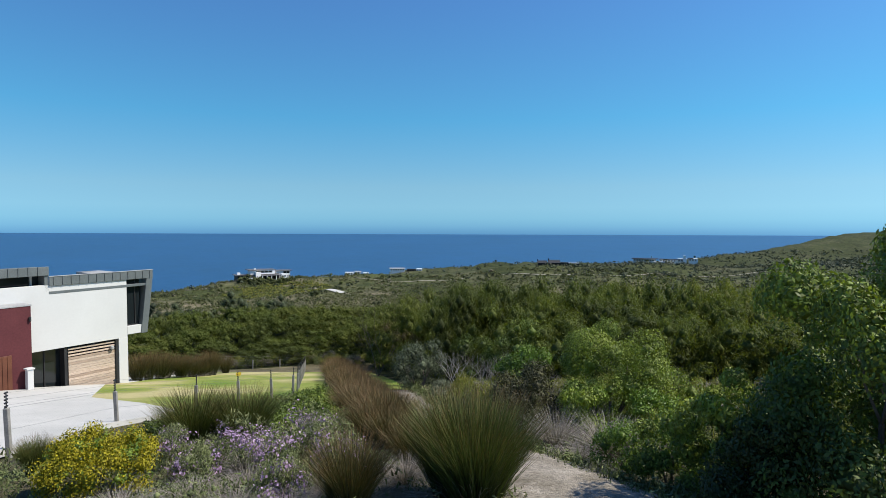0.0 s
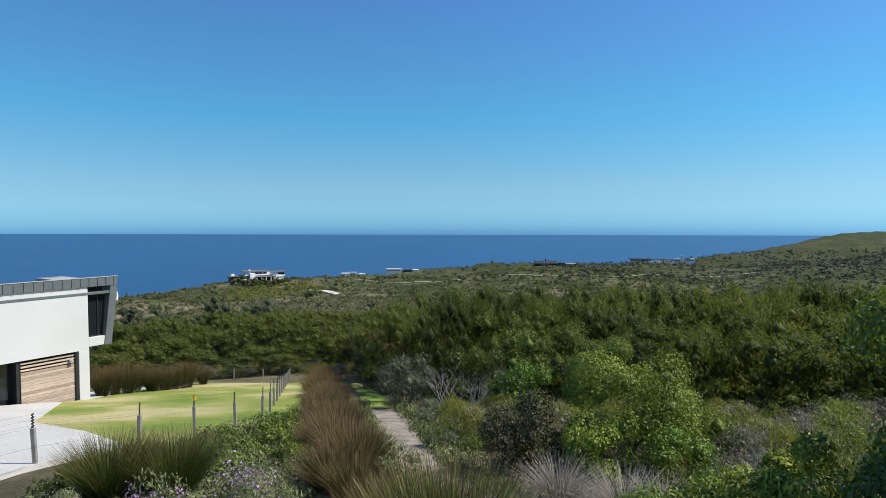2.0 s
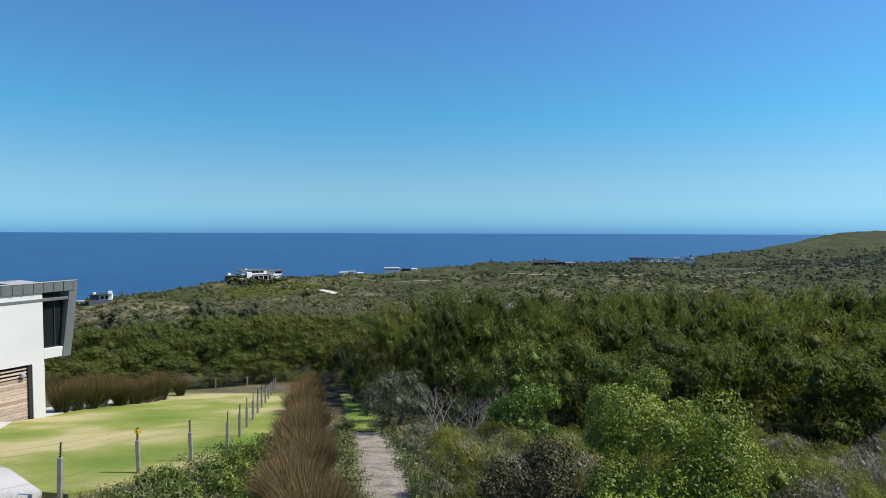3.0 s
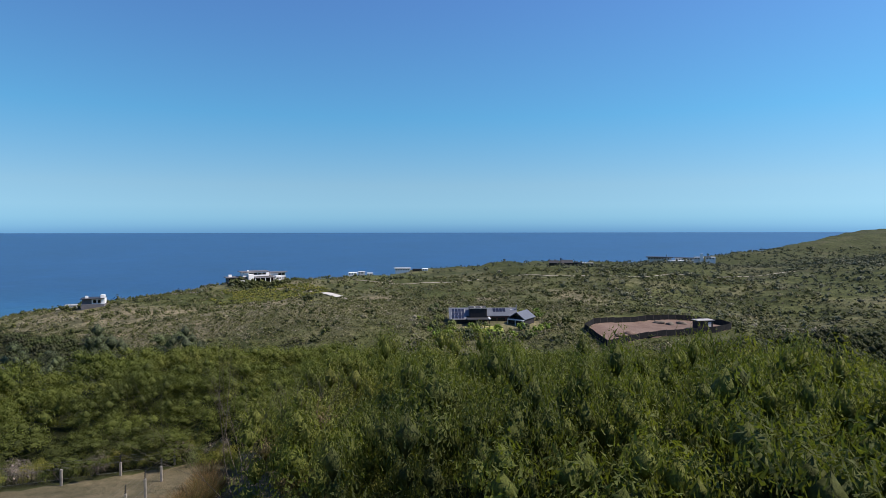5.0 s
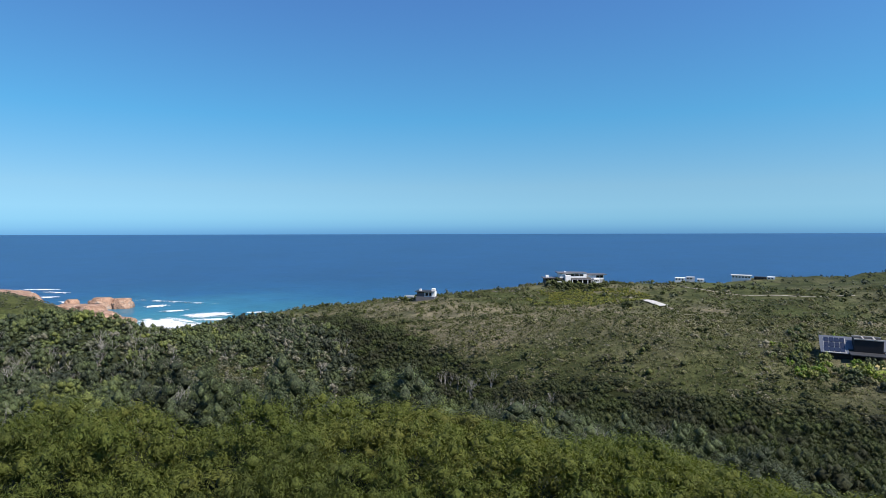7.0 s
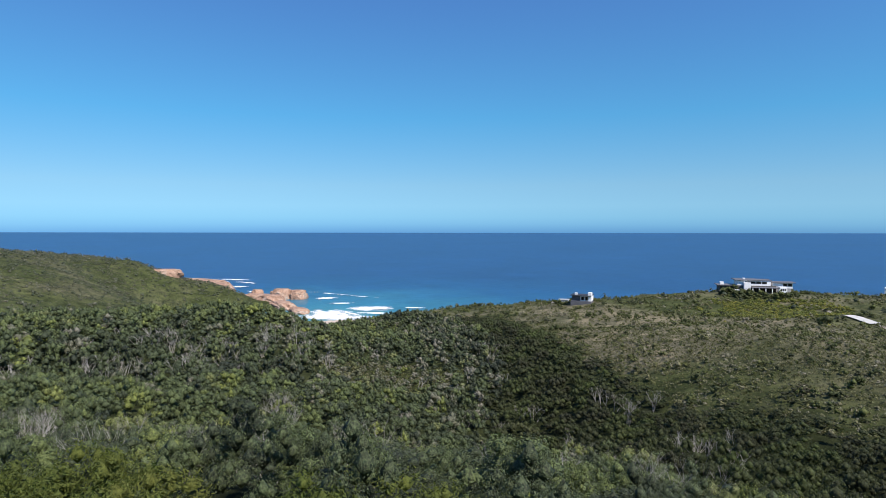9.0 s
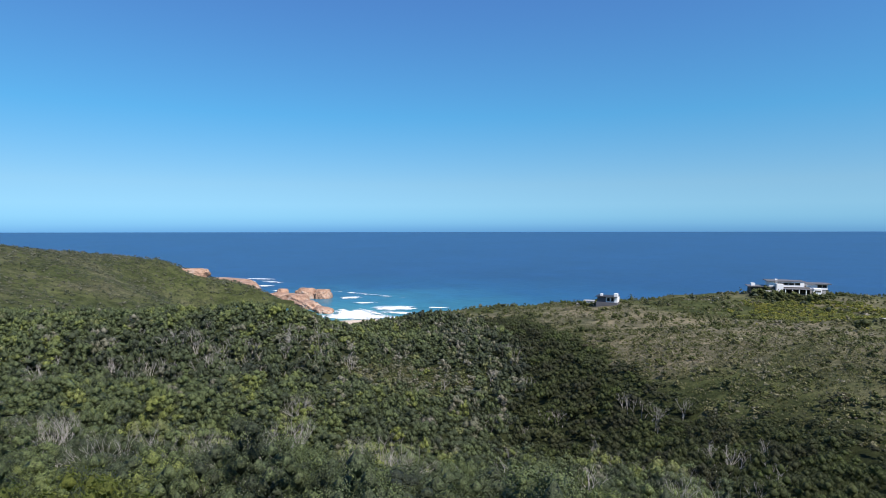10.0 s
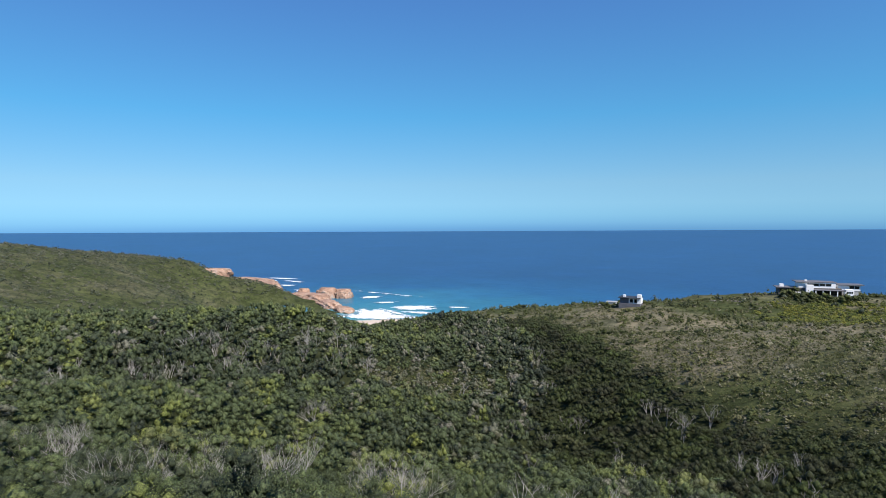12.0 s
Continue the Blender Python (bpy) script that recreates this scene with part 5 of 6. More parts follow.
def gable(bm, x0, x1, y0, y1, z0, z1, over=0.4):
    """A pitched roof with its ridge along x, with thickness."""
    ym, t = (y0 + y1) / 2, 0.18
    rows = [(y0 - over, z0), (ym, z1), (y1 + over, z0)]
    up = [[bm.verts.new((x, y, z + t)) for y, z in rows] for x in (x0 - over, x1 + over)]
    lo = [[bm.verts.new((x, y, z)) for y, z in rows] for x in (x0 - over, x1 + over)]
    for k in (0, 1):
        bm.faces.new((up[0][k], up[1][k], up[1][k + 1], up[0][k + 1]))
        bm.faces.new((lo[0][k + 1], lo[1][k + 1], lo[1][k], lo[0][k]))
        for e in (0, 1):
            bm.faces.new((up[e][k], up[e][k + 1], lo[e][k + 1], lo[e][k]))
    for k in (0, 2):
        bm.faces.new((up[0][k], up[1][k], lo[1][k], lo[0][k]))


def pitched(name, dims, material, parent, label=""):
    bm = bmesh.new()
    gable(bm, *dims)
    return part(name, bm, material, parent, label)


def windows(parent, places, wide, high, y):
    for x, z in places:
        w = block("window", (x, x + wide, y - 0.06, y - 0.02, z, z + high), M_GLASS, parent, bev=0)
        bm = bmesh.new()
        rings = [[bm.verts.new(q) for q in ((x - e, yy, z - e), (x + wide + e, yy, z - e), (x + wide + e, yy, z + high + e), (x - e, yy, z + high + e))] for e, yy in ((0.09, y - 0.01), (0.09, y - 0.1), (0.0, y - 0.1), (0.0, y - 0.01))]
        for a, c in zip(rings, rings[1:] + rings[:1]):
            for k in range(4):
                bm.faces.new((a[k], a[(k + 1) % 4], c[(k + 1) % 4], c[k]))
        part("window_frame", bm, M_DARK, w)


# the mansion on the hilltop
M_LIME = surface("bright_white_paint", (0.74, 0.74, 0.73), (0.82, 0.82, 0.81), 0.35, 7, 0.85, 0.2, 0, 0.12, 0.004, 0.03)
M_TAUPE = surface("taupe_render", (0.1, 0.095, 0.09), (0.15, 0.14, 0.13), 0.5, 6, 0.85, 0.2)
M_SLATE = surface("grey_slate_roof", (0.1, 0.1, 0.11), (0.15, 0.15, 0.165), 0.5, 6, 0.7, 0.3)
H = empty("villa", Matrix.LocRotScale((-113.8, 376.2, -37.0), Euler((0, 0, radians(32))), (0.95, 0.93, 0.75)), "large white hilltop villa with flat dark overhanging roofs", "house")
block("podium", (-18, 16, -4, 10, -4, 0.8), M_TAUPE, H, bev=0.05)
up = block("upper_storey", (-9.5, 6.8, 0, 8, 5.2, 8.7), M_LIME, H, bev=0.03)
windows(up, [(-5.5, 6.6), (-2.8, 6.6), (-0.1, 6.6), (2.6, 6.6)], 2.2, 1.3, 0)
block("roof", (-10.8, 1.5, -1.0, 9, 8.7, 9.15), M_SLATE, H, "dark overhanging roof slab", bev=0.03)
block("roof", (1.6, 7.4, -0.3, 9, 8.72, 9.0), M_SLATE, H, bev=0.03)
block("chimney", (-6.2, -5.0, 3, 4, 9.1, 10.0), M_LIME, H, bev=0.03)
block("ground_storey", (-9.5, 9.5, 0.02, 8, 0.8, 5.2), M_TAUPE, H, bev=0.03)
block("tower", (-6.6, -3.4, -3, 0, 0.8, 7.3), M_LIME, H, bev=0.03)
lw = block("left_wing", (-18.4, -9.5, 0.5, 7, 0.8, 4.9), M_TAUPE, H, bev=0.03)
windows(lw, [(-17.6, 1.8), (-15.2, 1.8), (-12.8, 1.8)], 1.8, 2.3, 0.5)
block("roof", (-19.6, -9.2, -0.8, 7.5, 4.9, 5.35), M_SLATE, H, bev=0.03)
block("parapet", (-17.6, -15.6, 2, 4, 5.35, 7.0), M_LIME, H, bev=0.03)
ter = block("terrace_glazing", (-3.2, 9.4, -0.06, -0.02, 0.9, 4.1), M_GLASS, H, "dark glazing behind the terrace columns", bev=0)
for k in range(5):
    block("window_frame", (-3.2 + k * 3.1, -3.05 + k * 3.1, -0.14, -0.03, 0.9, 4.1), M_DARK, ter, bev=0)
block("terrace_wall", (-12.3, -6.6, -4.2, -3.8, 0.6, 3.0), M_LIME, H, bev=0.03)
per = block("terrace_roof", (-3.3, 10, -5, 0.0, 4.2, 4.5), M_SLATE, H, "dark terrace roof", bev=0.03)
for k in range(5):
    block("column", (-3.0 + k * 3.1, -2.6 + k * 3.1, -4.8, -4.4, 0.8, 4.2), M_LIME, per, bev=0.02)
rb = block("right_block", (10.2, 13.6, -4.2, 0, 0.6, 5.1), M_LIME, H, bev=0.03)
windows(rb, [(10.7, 2.9), (11.6, 2.9), (12.5, 2.9)], 0.45, 1.0, -4.2)
rr = block("rear_wing", (8.5, 18.2, 3, 9, 3.5, 7.2), M_LIME, H, bev=0.03)
windows(rr, [(13.6, 5.0), (15.8, 5.0)], 1.8, 1.6, 3)
block("rear_wing_base", (9.6, 17.5, 3.2, 9, 0.5, 3.5), M_PLASTER, H, bev=0.03)
block("roof", (7.8, 19.6, 2, 10, 7.2, 7.6), M_SLATE, H, bev=0.03)

# the charcoal house with solar panels
M_METAL = surface("grey_metal_roof", (0.1, 0.112, 0.135), (0.14, 0.155, 0.18), 0.4, 8, 0.45, 0.4, 0.2)
H = empty("bungalow", Matrix.LocRotScale((12.2, 200, -31.7), Euler((0, 0, radians(3))), (0.9, 0.95, 0.95)), "charcoal bungalow with solar panels on its pitched roofs", "house")
block("plinth", (-12, 16, -1, 9, -3, 0.05), M_STONE, H, bev=0.03)
block("left_wing", (-11.6, -5.2, -0.2, 6, 0, 2.6), M_CHARCOAL, H, bev=0.02)


def tilted(name, x0, x1, y0, z0, y1, z1, t, material, parent, label=""):
    """A sloping slab from its front edge (y0, z0) to its back edge (y1, z1)."""
    bm = bmesh.new()
    vs = [bm.verts.new((x, y, z + dz)) for dz in (0, t) for x, y, z in ((x0, y0, z0), (x1, y0, z0), (x1, y1, z1), (x0, y1, z1))]
    for q in ((3, 2, 1, 0), (4, 5, 6, 7), (0, 1, 5, 4), (1, 2, 6, 5), (2, 3, 7, 6), (3, 0, 4, 7)):
        bm.faces.new([vs[k] for k in q])
    return part(name, bm, material, parent, label)


def solar(parent, x0, y0, z0, y1, z1, columns, rows, wide=1.0):
    for c in range(columns):
        for r in range(rows):
            a, e = r / rows + 0.03, (r + 1) / rows - 0.03
            tilted("solar_panel", x0 + c * wide + 0.07, x0 + (c + 1) * wide - 0.07, y0 + (y1 - y0) * a, z0 + (z1 - z0) * a + 0.3, y0 + (y1 - y0) * e, z0 + (z1 - z0) * e + 0.3, 0.05, M_SOLAR, parent)


r1 = tilted("roof", -11.9, -4.9, 1.9, 2.9, 6.5, 4.9, 0.16, M_METAL, H, "dark pitched metal roof")
solar(r1, -11.0, 2.0, 2.9, 5.6, 4.5, 4, 2, 1.1)
tilted("panel_rail", -11.1, -6.5, 1.92, 3.05, 5.7, 4.7, 0.06, M_PLASTER, r1)
r2 = tilted("lower_roof", -11.9, -6.2, -1.0, 2.3, 1.7, 3.1, 0.14, M_METAL, H)
solar(r2, -11.2, -0.7, 2.3, 1.4, 3.05, 4, 1, 1.1)
tilted("panel_rail", -11.3, -6.7, -0.95, 2.42, 1.55, 3.2, 0.06, M_PLASTER, r2)
block("tower", (-5.1, 0.6, 0.5, 5, 0, 5.5), M_CHARCOAL, H, "charcoal rendered tower", bev=0.03)
block("tower_coping", [(-5.2, 0.7, 0.4, 0.7, 5.5, 5.75), (-5.2, 0.7, 4.8, 5.1, 5.5, 5.75), (-3.4, -3.1, 0.4, 5, 5.5, 5.75), (-1.2, -0.9, 0.4, 5, 5.5, 5.75)], M_STONE, H, bev=0)
por = block("porch_roof", (-6.2, 1.3, -3.2, 0.5, 2.5, 2.75), M_ROOF, H, bev=0.02)
block("porch_edge", (0.9, 1.5, -3.3, 0.5, 2.75, 2.95), M_WHITE, por, bev=0)
for x in (-6.0, -2.6, 1.0):
    block("porch_post", (x, x + 0.2, -3.1, -2.9, 0, 2.5), M_CHARCOAL, por, bev=0)
mw = block("main_wing", (0.6, 10.6, 2, 8, 0, 2.9), M_BROWN, H, "red brown wall of the main wing", bev=0.02)
windows(mw, [(1.6, 0.3), (4.6, 0.3), (7.6, 0.3)], 2.2, 2.0, 2)
mr = pitched("roof", (0.4, 10.8, 2, 8, 2.9, 5.0), M_METAL, H, "dark pitched metal roof")
solar(mr, 2.9, 2.4, 3.1, 4.5, 4.75, 4, 2, 1.1)
tilted("panel_rail", 2.8, 7.4, 2.25, 3.25, 4.7, 4.92, 0.06, M_PLASTER, mr)
tilted("skylight", 9.0, 10.2, 2.8, 3.5, 4.2, 4.5, 0.2, M_WHITE, mr)
block("flue", (10.9, 11.2, 4, 4.3, 2.9, 6.2), M_PLASTER, H, bev=0)
G = empty("right_wing", pose(12.3, 0.6, 0, 0, 0, 52), "", "")
G.parent = H
block("gable_wall", (-3.5, 3.5, -2.8, 2.8, 0, 2.6), M_CHARCOAL, G, bev=0.02)
pitched("gable_roof", (-3.5, 3.5, -2.8, 2.8, 2.6, 4.6), M_METAL, G)
block("verandah_beam", [(-4.6, -3.4, -2.9, 2.9, 2.3, 2.55), (-4.6, -4.4, -2.9, -2.7, 0, 2.3), (-4.6, -4.4, 2.7, 2.9, 0, 2.3), (-4.6, -4.4, -0.1, 0.1, 0, 2.3)], M_WHITE, G, "white verandah frame", bev=0)
block("side_pergola", [(12.6, 16.8, 1.5, 4.5, 2.5, 2.65), (16.5, 16.7, 1.6, 1.8, 0, 2.5), (16.5, 16.7, 4.2, 4.4, 0, 2.5)], M_CHARCOAL, H, bev=0)
block("patio", (1.5, 8.5, -3.0, 1.8, 0.05, 0.15), M_STONE, H, "pale paved patio", bev=0)
rw = block("retaining_wall", [(-12.6 + k * 1.3, -11.4 + k * 1.3, -7.2 + 0.3 * (k % 2), -6.4 + 0.3 * (k % 2), -1.8, -0.4 + 0.2 * (k % 3)) for k in range(5)], M_STONE, None, bev=0.08)
rw.matrix_world = pose(13, 200, -31.9, 0, 0, -2)
tagged(rw, "low retaining wall of pale stone blocks beside the bungalow", "wall")


def drape(name, outline, lift, material, label, category, cell=1.5, kind="structure"):
    """A sheet over the land inside an outline."""
    o = np.array(outline)
    xs, ys = np.arange(o[:, 0].min(), o[:, 0].max() + cell, cell), np.arange(o[:, 1].min(), o[:, 1].max() + cell, cell)
    X, Y = np.meshgrid(xs, ys)
    cen = np.stack([(X[:-1, :-1] + cell / 2).ravel(), (Y[:-1, :-1] + cell / 2).ravel()], 1)
    cen = cen + 0.4 * cell * np.stack([ripple(cen[:, 0], cen[:, 1], 5 * cell, 51), ripple(cen[:, 0], cen[:, 1], 5 * cell, 52)], 1)
    keep = inside(cen, [tuple(q) for q in outline])
    nx = len(xs)
    i = (np.arange(len(ys) - 1)[:, None] * nx + np.arange(nx - 1)[None]).ravel()[keep]
    v = np.stack([X, Y, ground_z(X, Y) + lift], -1).reshape(-1, 3)
    used, q = np.unique(np.stack([i, i + 1, i + nx + 1, i + nx], 1), return_inverse=True)
    return tagged(part(name, mesh_of(name, v[used], q.reshape(-1, 4), material, smooth_shade=True)), label, category, kind=kind)


M_EARTH = surface("bare_earth", (0.12, 0.082, 0.066), (0.19, 0.14, 0.115), 0.15, 2.5, 0.95, 0.1, 0, 0.8, 0.1)
M_CLOTH = surface("black_shade_cloth", (0.012, 0.013, 0.014), (0.022, 0.023, 0.025), 0.5, 8, 0.9, 0.1)
PEN = [(43.5, 180.5), (54, 187), (66, 192.5), (80, 198.0), (87, 203.5), (89, 224), (77, 221.5), (65.6, 217), (53, 209), (45.5, 204), (41, 196.5)]
drape("earth_pad", PEN, 0.12, M_EARTH, "levelled building plot of bare reddish earth", "building plot", 1.0)
hoard = empty("site_fence", pose(66, 200, float(ground_z(66, 200))), "black shade-cloth fence round the bare building plot", "fence")
hi = hoard.matrix_world.inverted()
for (x0, y0), (x1, y1) in zip(PEN, PEN[1:] + PEN[:1]):
    steps = max(1, int(math.hypot(x1 - x0, y1 - y0) / 3))
    for k in range(steps):
        a = [x0 + (x1 - x0) * k / steps, y0 + (y1 - y0) * k / steps]
        e = [x0 + (x1 - x0) * (k + 1) / steps, y0 + (y1 - y0) * (k + 1) / steps]
        L = math.hypot(e[0] - a[0], e[1] - a[1])
        za, ze = float(ground_z(*a)), float(ground_z(*e))
        bm = bmesh.new()
        box(bm, 0, L, -0.03, 0.03, -0.4, 1.75)
        for v in bm.verts:
            v.co.z += (ze - za) * v.co.x / L + rp.uniform(-0.1, 0.1) * (v.co.z > 1)
        c = part("cloth_panel", bm, M_CLOTH, hoard)
        c.matrix_local = hi @ pose(a[0], a[1], za, 0, 0, math.degrees(math.atan2(e[1] - a[1], e[0] - a[0])))
        bm = bmesh.new()
        tube(bm, (0, 0, -0.3), (0, 0, 1.95), 0.05, 0.05, 5)
        c = part("fence_pole", bm, M_BARK, hoard)
        c.matrix_local = hi @ pose(a[0], a[1], za)
shed = empty("site_hut", pose(78.6, 204, float(ground_z(78.6, 204)) - 0.1, 0, 0, 12), "small dark site hut with a pale roof", "hut")
block("hut_wall", (-2.6, 2.6, -1.3, 1.3, 0, 2.6), M_CHARCOAL, shed, bev=0.03)
block("hut_roof", (-2.9, 2.9, -1.6, 1.6, 2.6, 2.75), M_PLASTER, shed, bev=0.02)
block("hut_door", (0.9, 1.9, -1.36, -1.31, 0.1, 2.1), M_WHITE, shed, "white hut door", bev=0)
for k, (x, y) in enumerate(((50, 190), (53, 192.5), (72, 213), (76, 214), (69, 214.5))):
    st = np.random.RandomState(300 + k)
    v, f = ico(2)
    v = v * st.uniform(0.7, 1.25, (len(v), 1)) * np.array([2.0, 1.3, 0.7])
    ob = part("earth_heap", mesh_of("earth_heap", v, f, M_EARTH if k < 2 else M_BARK))
    ob.matrix_world = pose(x, y, float(ground_z(x, y)) + 0.2, 0, 0, 40 * k)
    tagged(ob, "rough heap of earth and cut brush on the plot", "heap", "heaps on the plot")

# planting round the bungalow
st = np.random.RandomState(77)
p = np.concatenate([np.stack([st.uniform(-4, 32, 44), st.uniform(182, 196, 44)], 1), np.stack([st.uniform(-4, 34, 22), st.uniform(209, 222, 22)], 1), np.stack([st.uniform(-8, 0, 12), st.uniform(190, 206, 12)], 1)])
for k, (x, y) in enumerate(p):
    r = st.uniform(0.9, 2.2)
    v, f = crown(st, 260, 0.13, 12, 0.78, 0.9, 0.75, 0.1, 0.9, True)
    ob = part("garden_shrub", mesh_of("garden_shrub", v * np.array([r, r, r * st.uniform(0.9, 1.4)]), f, M_FOREST if k % 3 else M_BRIGHT, np.full(len(v), st.uniform(0, 0.9))))
    ob.matrix_world = pose(x, y, float(ground_z(x, y)) - 0.1)
    tagged(ob, "rounded green garden shrub beside the bungalow", "shrub", "garden shrubs round the bungalow")
drape("garden_lawn", [(8, 191), (17, 191.5), (16, 196.5), (6, 196.5)], 0.15, M_LAWN, "small lawn in front of the bungalow", "lawn", 1.0)

# small white house near the cliff, and its neighbour
H = empty("cottage", pose(-172, 307, -42.6, 0, 0, 22), "small white two-storey house with dark verandah", "house")
block("base", (-5, 5, 0, 7, -3, 2.3), M_SLATE, H, bev=0.03)
uw = block("upper_storey", (-0.5, 5, 1, 7, 2.3, 4.9), M_LIME, H, bev=0.03)
windows(uw, [(0.2, 2.8), (2.2, 2.8)], 1.2, 1.5, 1)
block("verandah", (-4.6, -0.5, 1.2, 7, 2.3, 4.6), M_SLATE, H, "grey verandah end of the upper floor", bev=0)
block("roof_terrace", (-5.3, 5.2, -0.4, 7.3, 4.9, 5.15), M_ROOF, H, bev=0.03)
block("stair_tower", (3.4, 5.2, 0.6, 3, 2.3, 6.6), M_LIME, H, bev=0.03)
block("chimney", (-3.4, -2.2, 2, 3, 5.1, 6.2), M_LIME, H, bev=0.03)
block("ramp_wall", (5.0, 10.5, -3.5, -3.2, -2.2, 0.6), M_STONE, H, bev=0.03)
H = empty("cottage", pose(-190, 318, -45.2, 0, 0, 25), "low white cottage among the scrub", "house")
block("wall", (-2.5, 2.5, 0, 4, -2, 2.6), M_LIME, H, bev=0.03)
block("roof", (-2.8, 2.8, -0.3, 4.3, 2.6, 2.85), M_PLASTER, H, bev=0.03)
block("lean_to", (-6.5, -2.5, 0.5, 4, -2, 1.2), M_STONE, H, bev=0.03)


def far_house(x, y, z, turn, label, blocks, size=1.0):
    H = empty("far_house", Matrix.LocRotScale((x, y, z), Euler((0, 0, radians(turn))), (size, size, size)), label, "house", "houses on the ridge")
    for kind, dims, mt in blocks:
        if kind == "roof_gable":
            pitched("roof", dims, mt, H)
        else:
            o = block(kind, dims, mt, H, bev=0)
            if kind == "wall" and dims[1] - dims[0] > 4:
                k = int((dims[1] - dims[0]) / 3)
                windows(o, [(dims[0] + 0.8 + 3 * i, dims[5] - 2.0) for i in range(k)], 1.4, 1.2, dims[2])
    return H


far_house(70, 420, -29.6, -9, "long dark roofed house with two gabled wings and chimneys", [
    ("wall", (-4, 7, 0, 7, -3, 2.2), M_CHARCOAL), ("roof_gable", (-4, 7, 0, 7, 2.2, 4.8), M_ROOF), ("chimney", (-4.4, -3.4, 3, 4, 2, 6.4), M_CHARCOAL),
    ("wall", (9, 22, 0, 8, -3, 2.4), M_CHARCOAL), ("roof_gable", (9, 22, 0, 8, 2.4, 5.4), M_ROOF), ("chimney", (8.4, 9.6, 3.4, 4.6, 2, 7.4), M_CHARCOAL),
    ("wall", (24, 44, 1, 7, -3, 2.3), M_CHARCOAL), ("roof", (23.5, 32, 0.5, 8, 2.3, 3.2), M_ROOF), ("roof", (32.2, 44.5, 0.5, 8, 1.9, 2.5), M_STONE)], 0.6)
far_house(262, 700, -50.0, -20, "sprawling modern complex of white and grey flat roofed blocks", [
    ("wall", (-34, -8, 2, 12, -6, 7.5), M_WHITE), ("roof", (-36, -6, 0, 13, 7.5, 8.1), M_ROOF), ("wall", (-12, 8, -4, 4, -6, 4.8), M_LIME), ("wall", (-4, 16, 3, 12, -6, 7.2), M_LIME),
    ("roof", (-5, 17, 2, 13, 7.2, 7.7), M_ROOF), ("wall", (16, 26, 1, 10, -6, 8.6), M_WHITE), ("wall", (22, 25, 0, 3, -6, 12.5), M_LIME), ("wall", (28, 38, 2, 10, -6, 9.0), M_LIME), ("roof", (27, 33, 1, 10, 9.0, 9.6), M_ROOF), ("chimney", (-14, -13, 5, 6, 8, 11), M_WHITE)])
far_house(-103, 700, -62.5, 8, "small pale houses on the far ridge", [
    ("wall", (-13, -3, 0, 8, -6, 3.4), M_LIME), ("wall", (-2, 6, 1, 8, -6, 4.4), M_WHITE), ("wall", (8, 15, 0, 7, -6, 2.6), M_LIME)])
far_house(-46, 738, -60.8, 3, "long low white house on the far ridge", [
    ("wall", (-20, -2, 0, 8, -6, 3.3), M_LIME), ("roof", (-21, -1, -1, 9, 3.3, 3.8), M_WHITE), ("wall", (1, 12, 0, 8, -6, 2.6), M_CHARCOAL), ("wall", (13, 20, 0, 8, -6, 3.0), M_LIME)])


# ---- roads on the hill ----
M_ROAD = surface("gravel_road", (0.24, 0.215, 0.17), (0.4, 0.37, 0.31), 0.3, 4, 0.95, 0.1, 0, 0.4, 0.03)


def track(name, pts, wide, lift, label, material=None):
    P = np.array(pts, float)
    d = np.r_[0, np.cumsum(np.hypot(*np.diff(P, axis=0).T))]
    s = np.arange(0, d[-1], 2.0)
    c = np.stack([np.interp(s, d, P[:, 0]), np.interp(s, d, P[:, 1])], 1)
    t = np.gradient(c, axis=0)
    t /= np.linalg.norm(t, axis=1, keepdims=True)
    nrm = np.stack([-t[:, 1], t[:, 0]], 1)
    w = wide * (1 + 0.12 * ripple(s, s * 0, 11, 61))
    v = np.concatenate([np.c_[c + nrm * (k * w / 2)[:, None], ground_z(*(c + nrm * (k * w / 2)[:, None]).T) + lift] for k in (-1, 0, 1)])
    m2 = len(s)
    i = np.arange(m2 - 1)
    q = np.concatenate([np.stack([i + a, i + a + 1, i + a + 1 + m2, i + a + m2], 1) for a in (0, m2)])
    tagged(part(name, mesh_of(name, v, q, material or M_ROAD, smooth_shade=True)), label, "road", kind="structure")


track("road_1", [(-84, 356), (-70, 341), (-52, 318), (-42, 300)], 1.5, 0.3, "narrow pale concrete track down the hill")
track("road_2", [(-69, 336), (-62, 328), (-53, 319)], 4.2, 0.5, "pale turning place on the track", M_CONC)
track("road_3", [(36, 374), (57, 371), (75, 362), (105, 372), (136, 386), (220, 400)], 1.6, 0.25, "pale gravel road across the far hillside")
track("road_4", [(-55, 380), (-20, 371), (2, 366), (20, 372)], 1.2, 0.25, "pale gravel road across the far hillside")

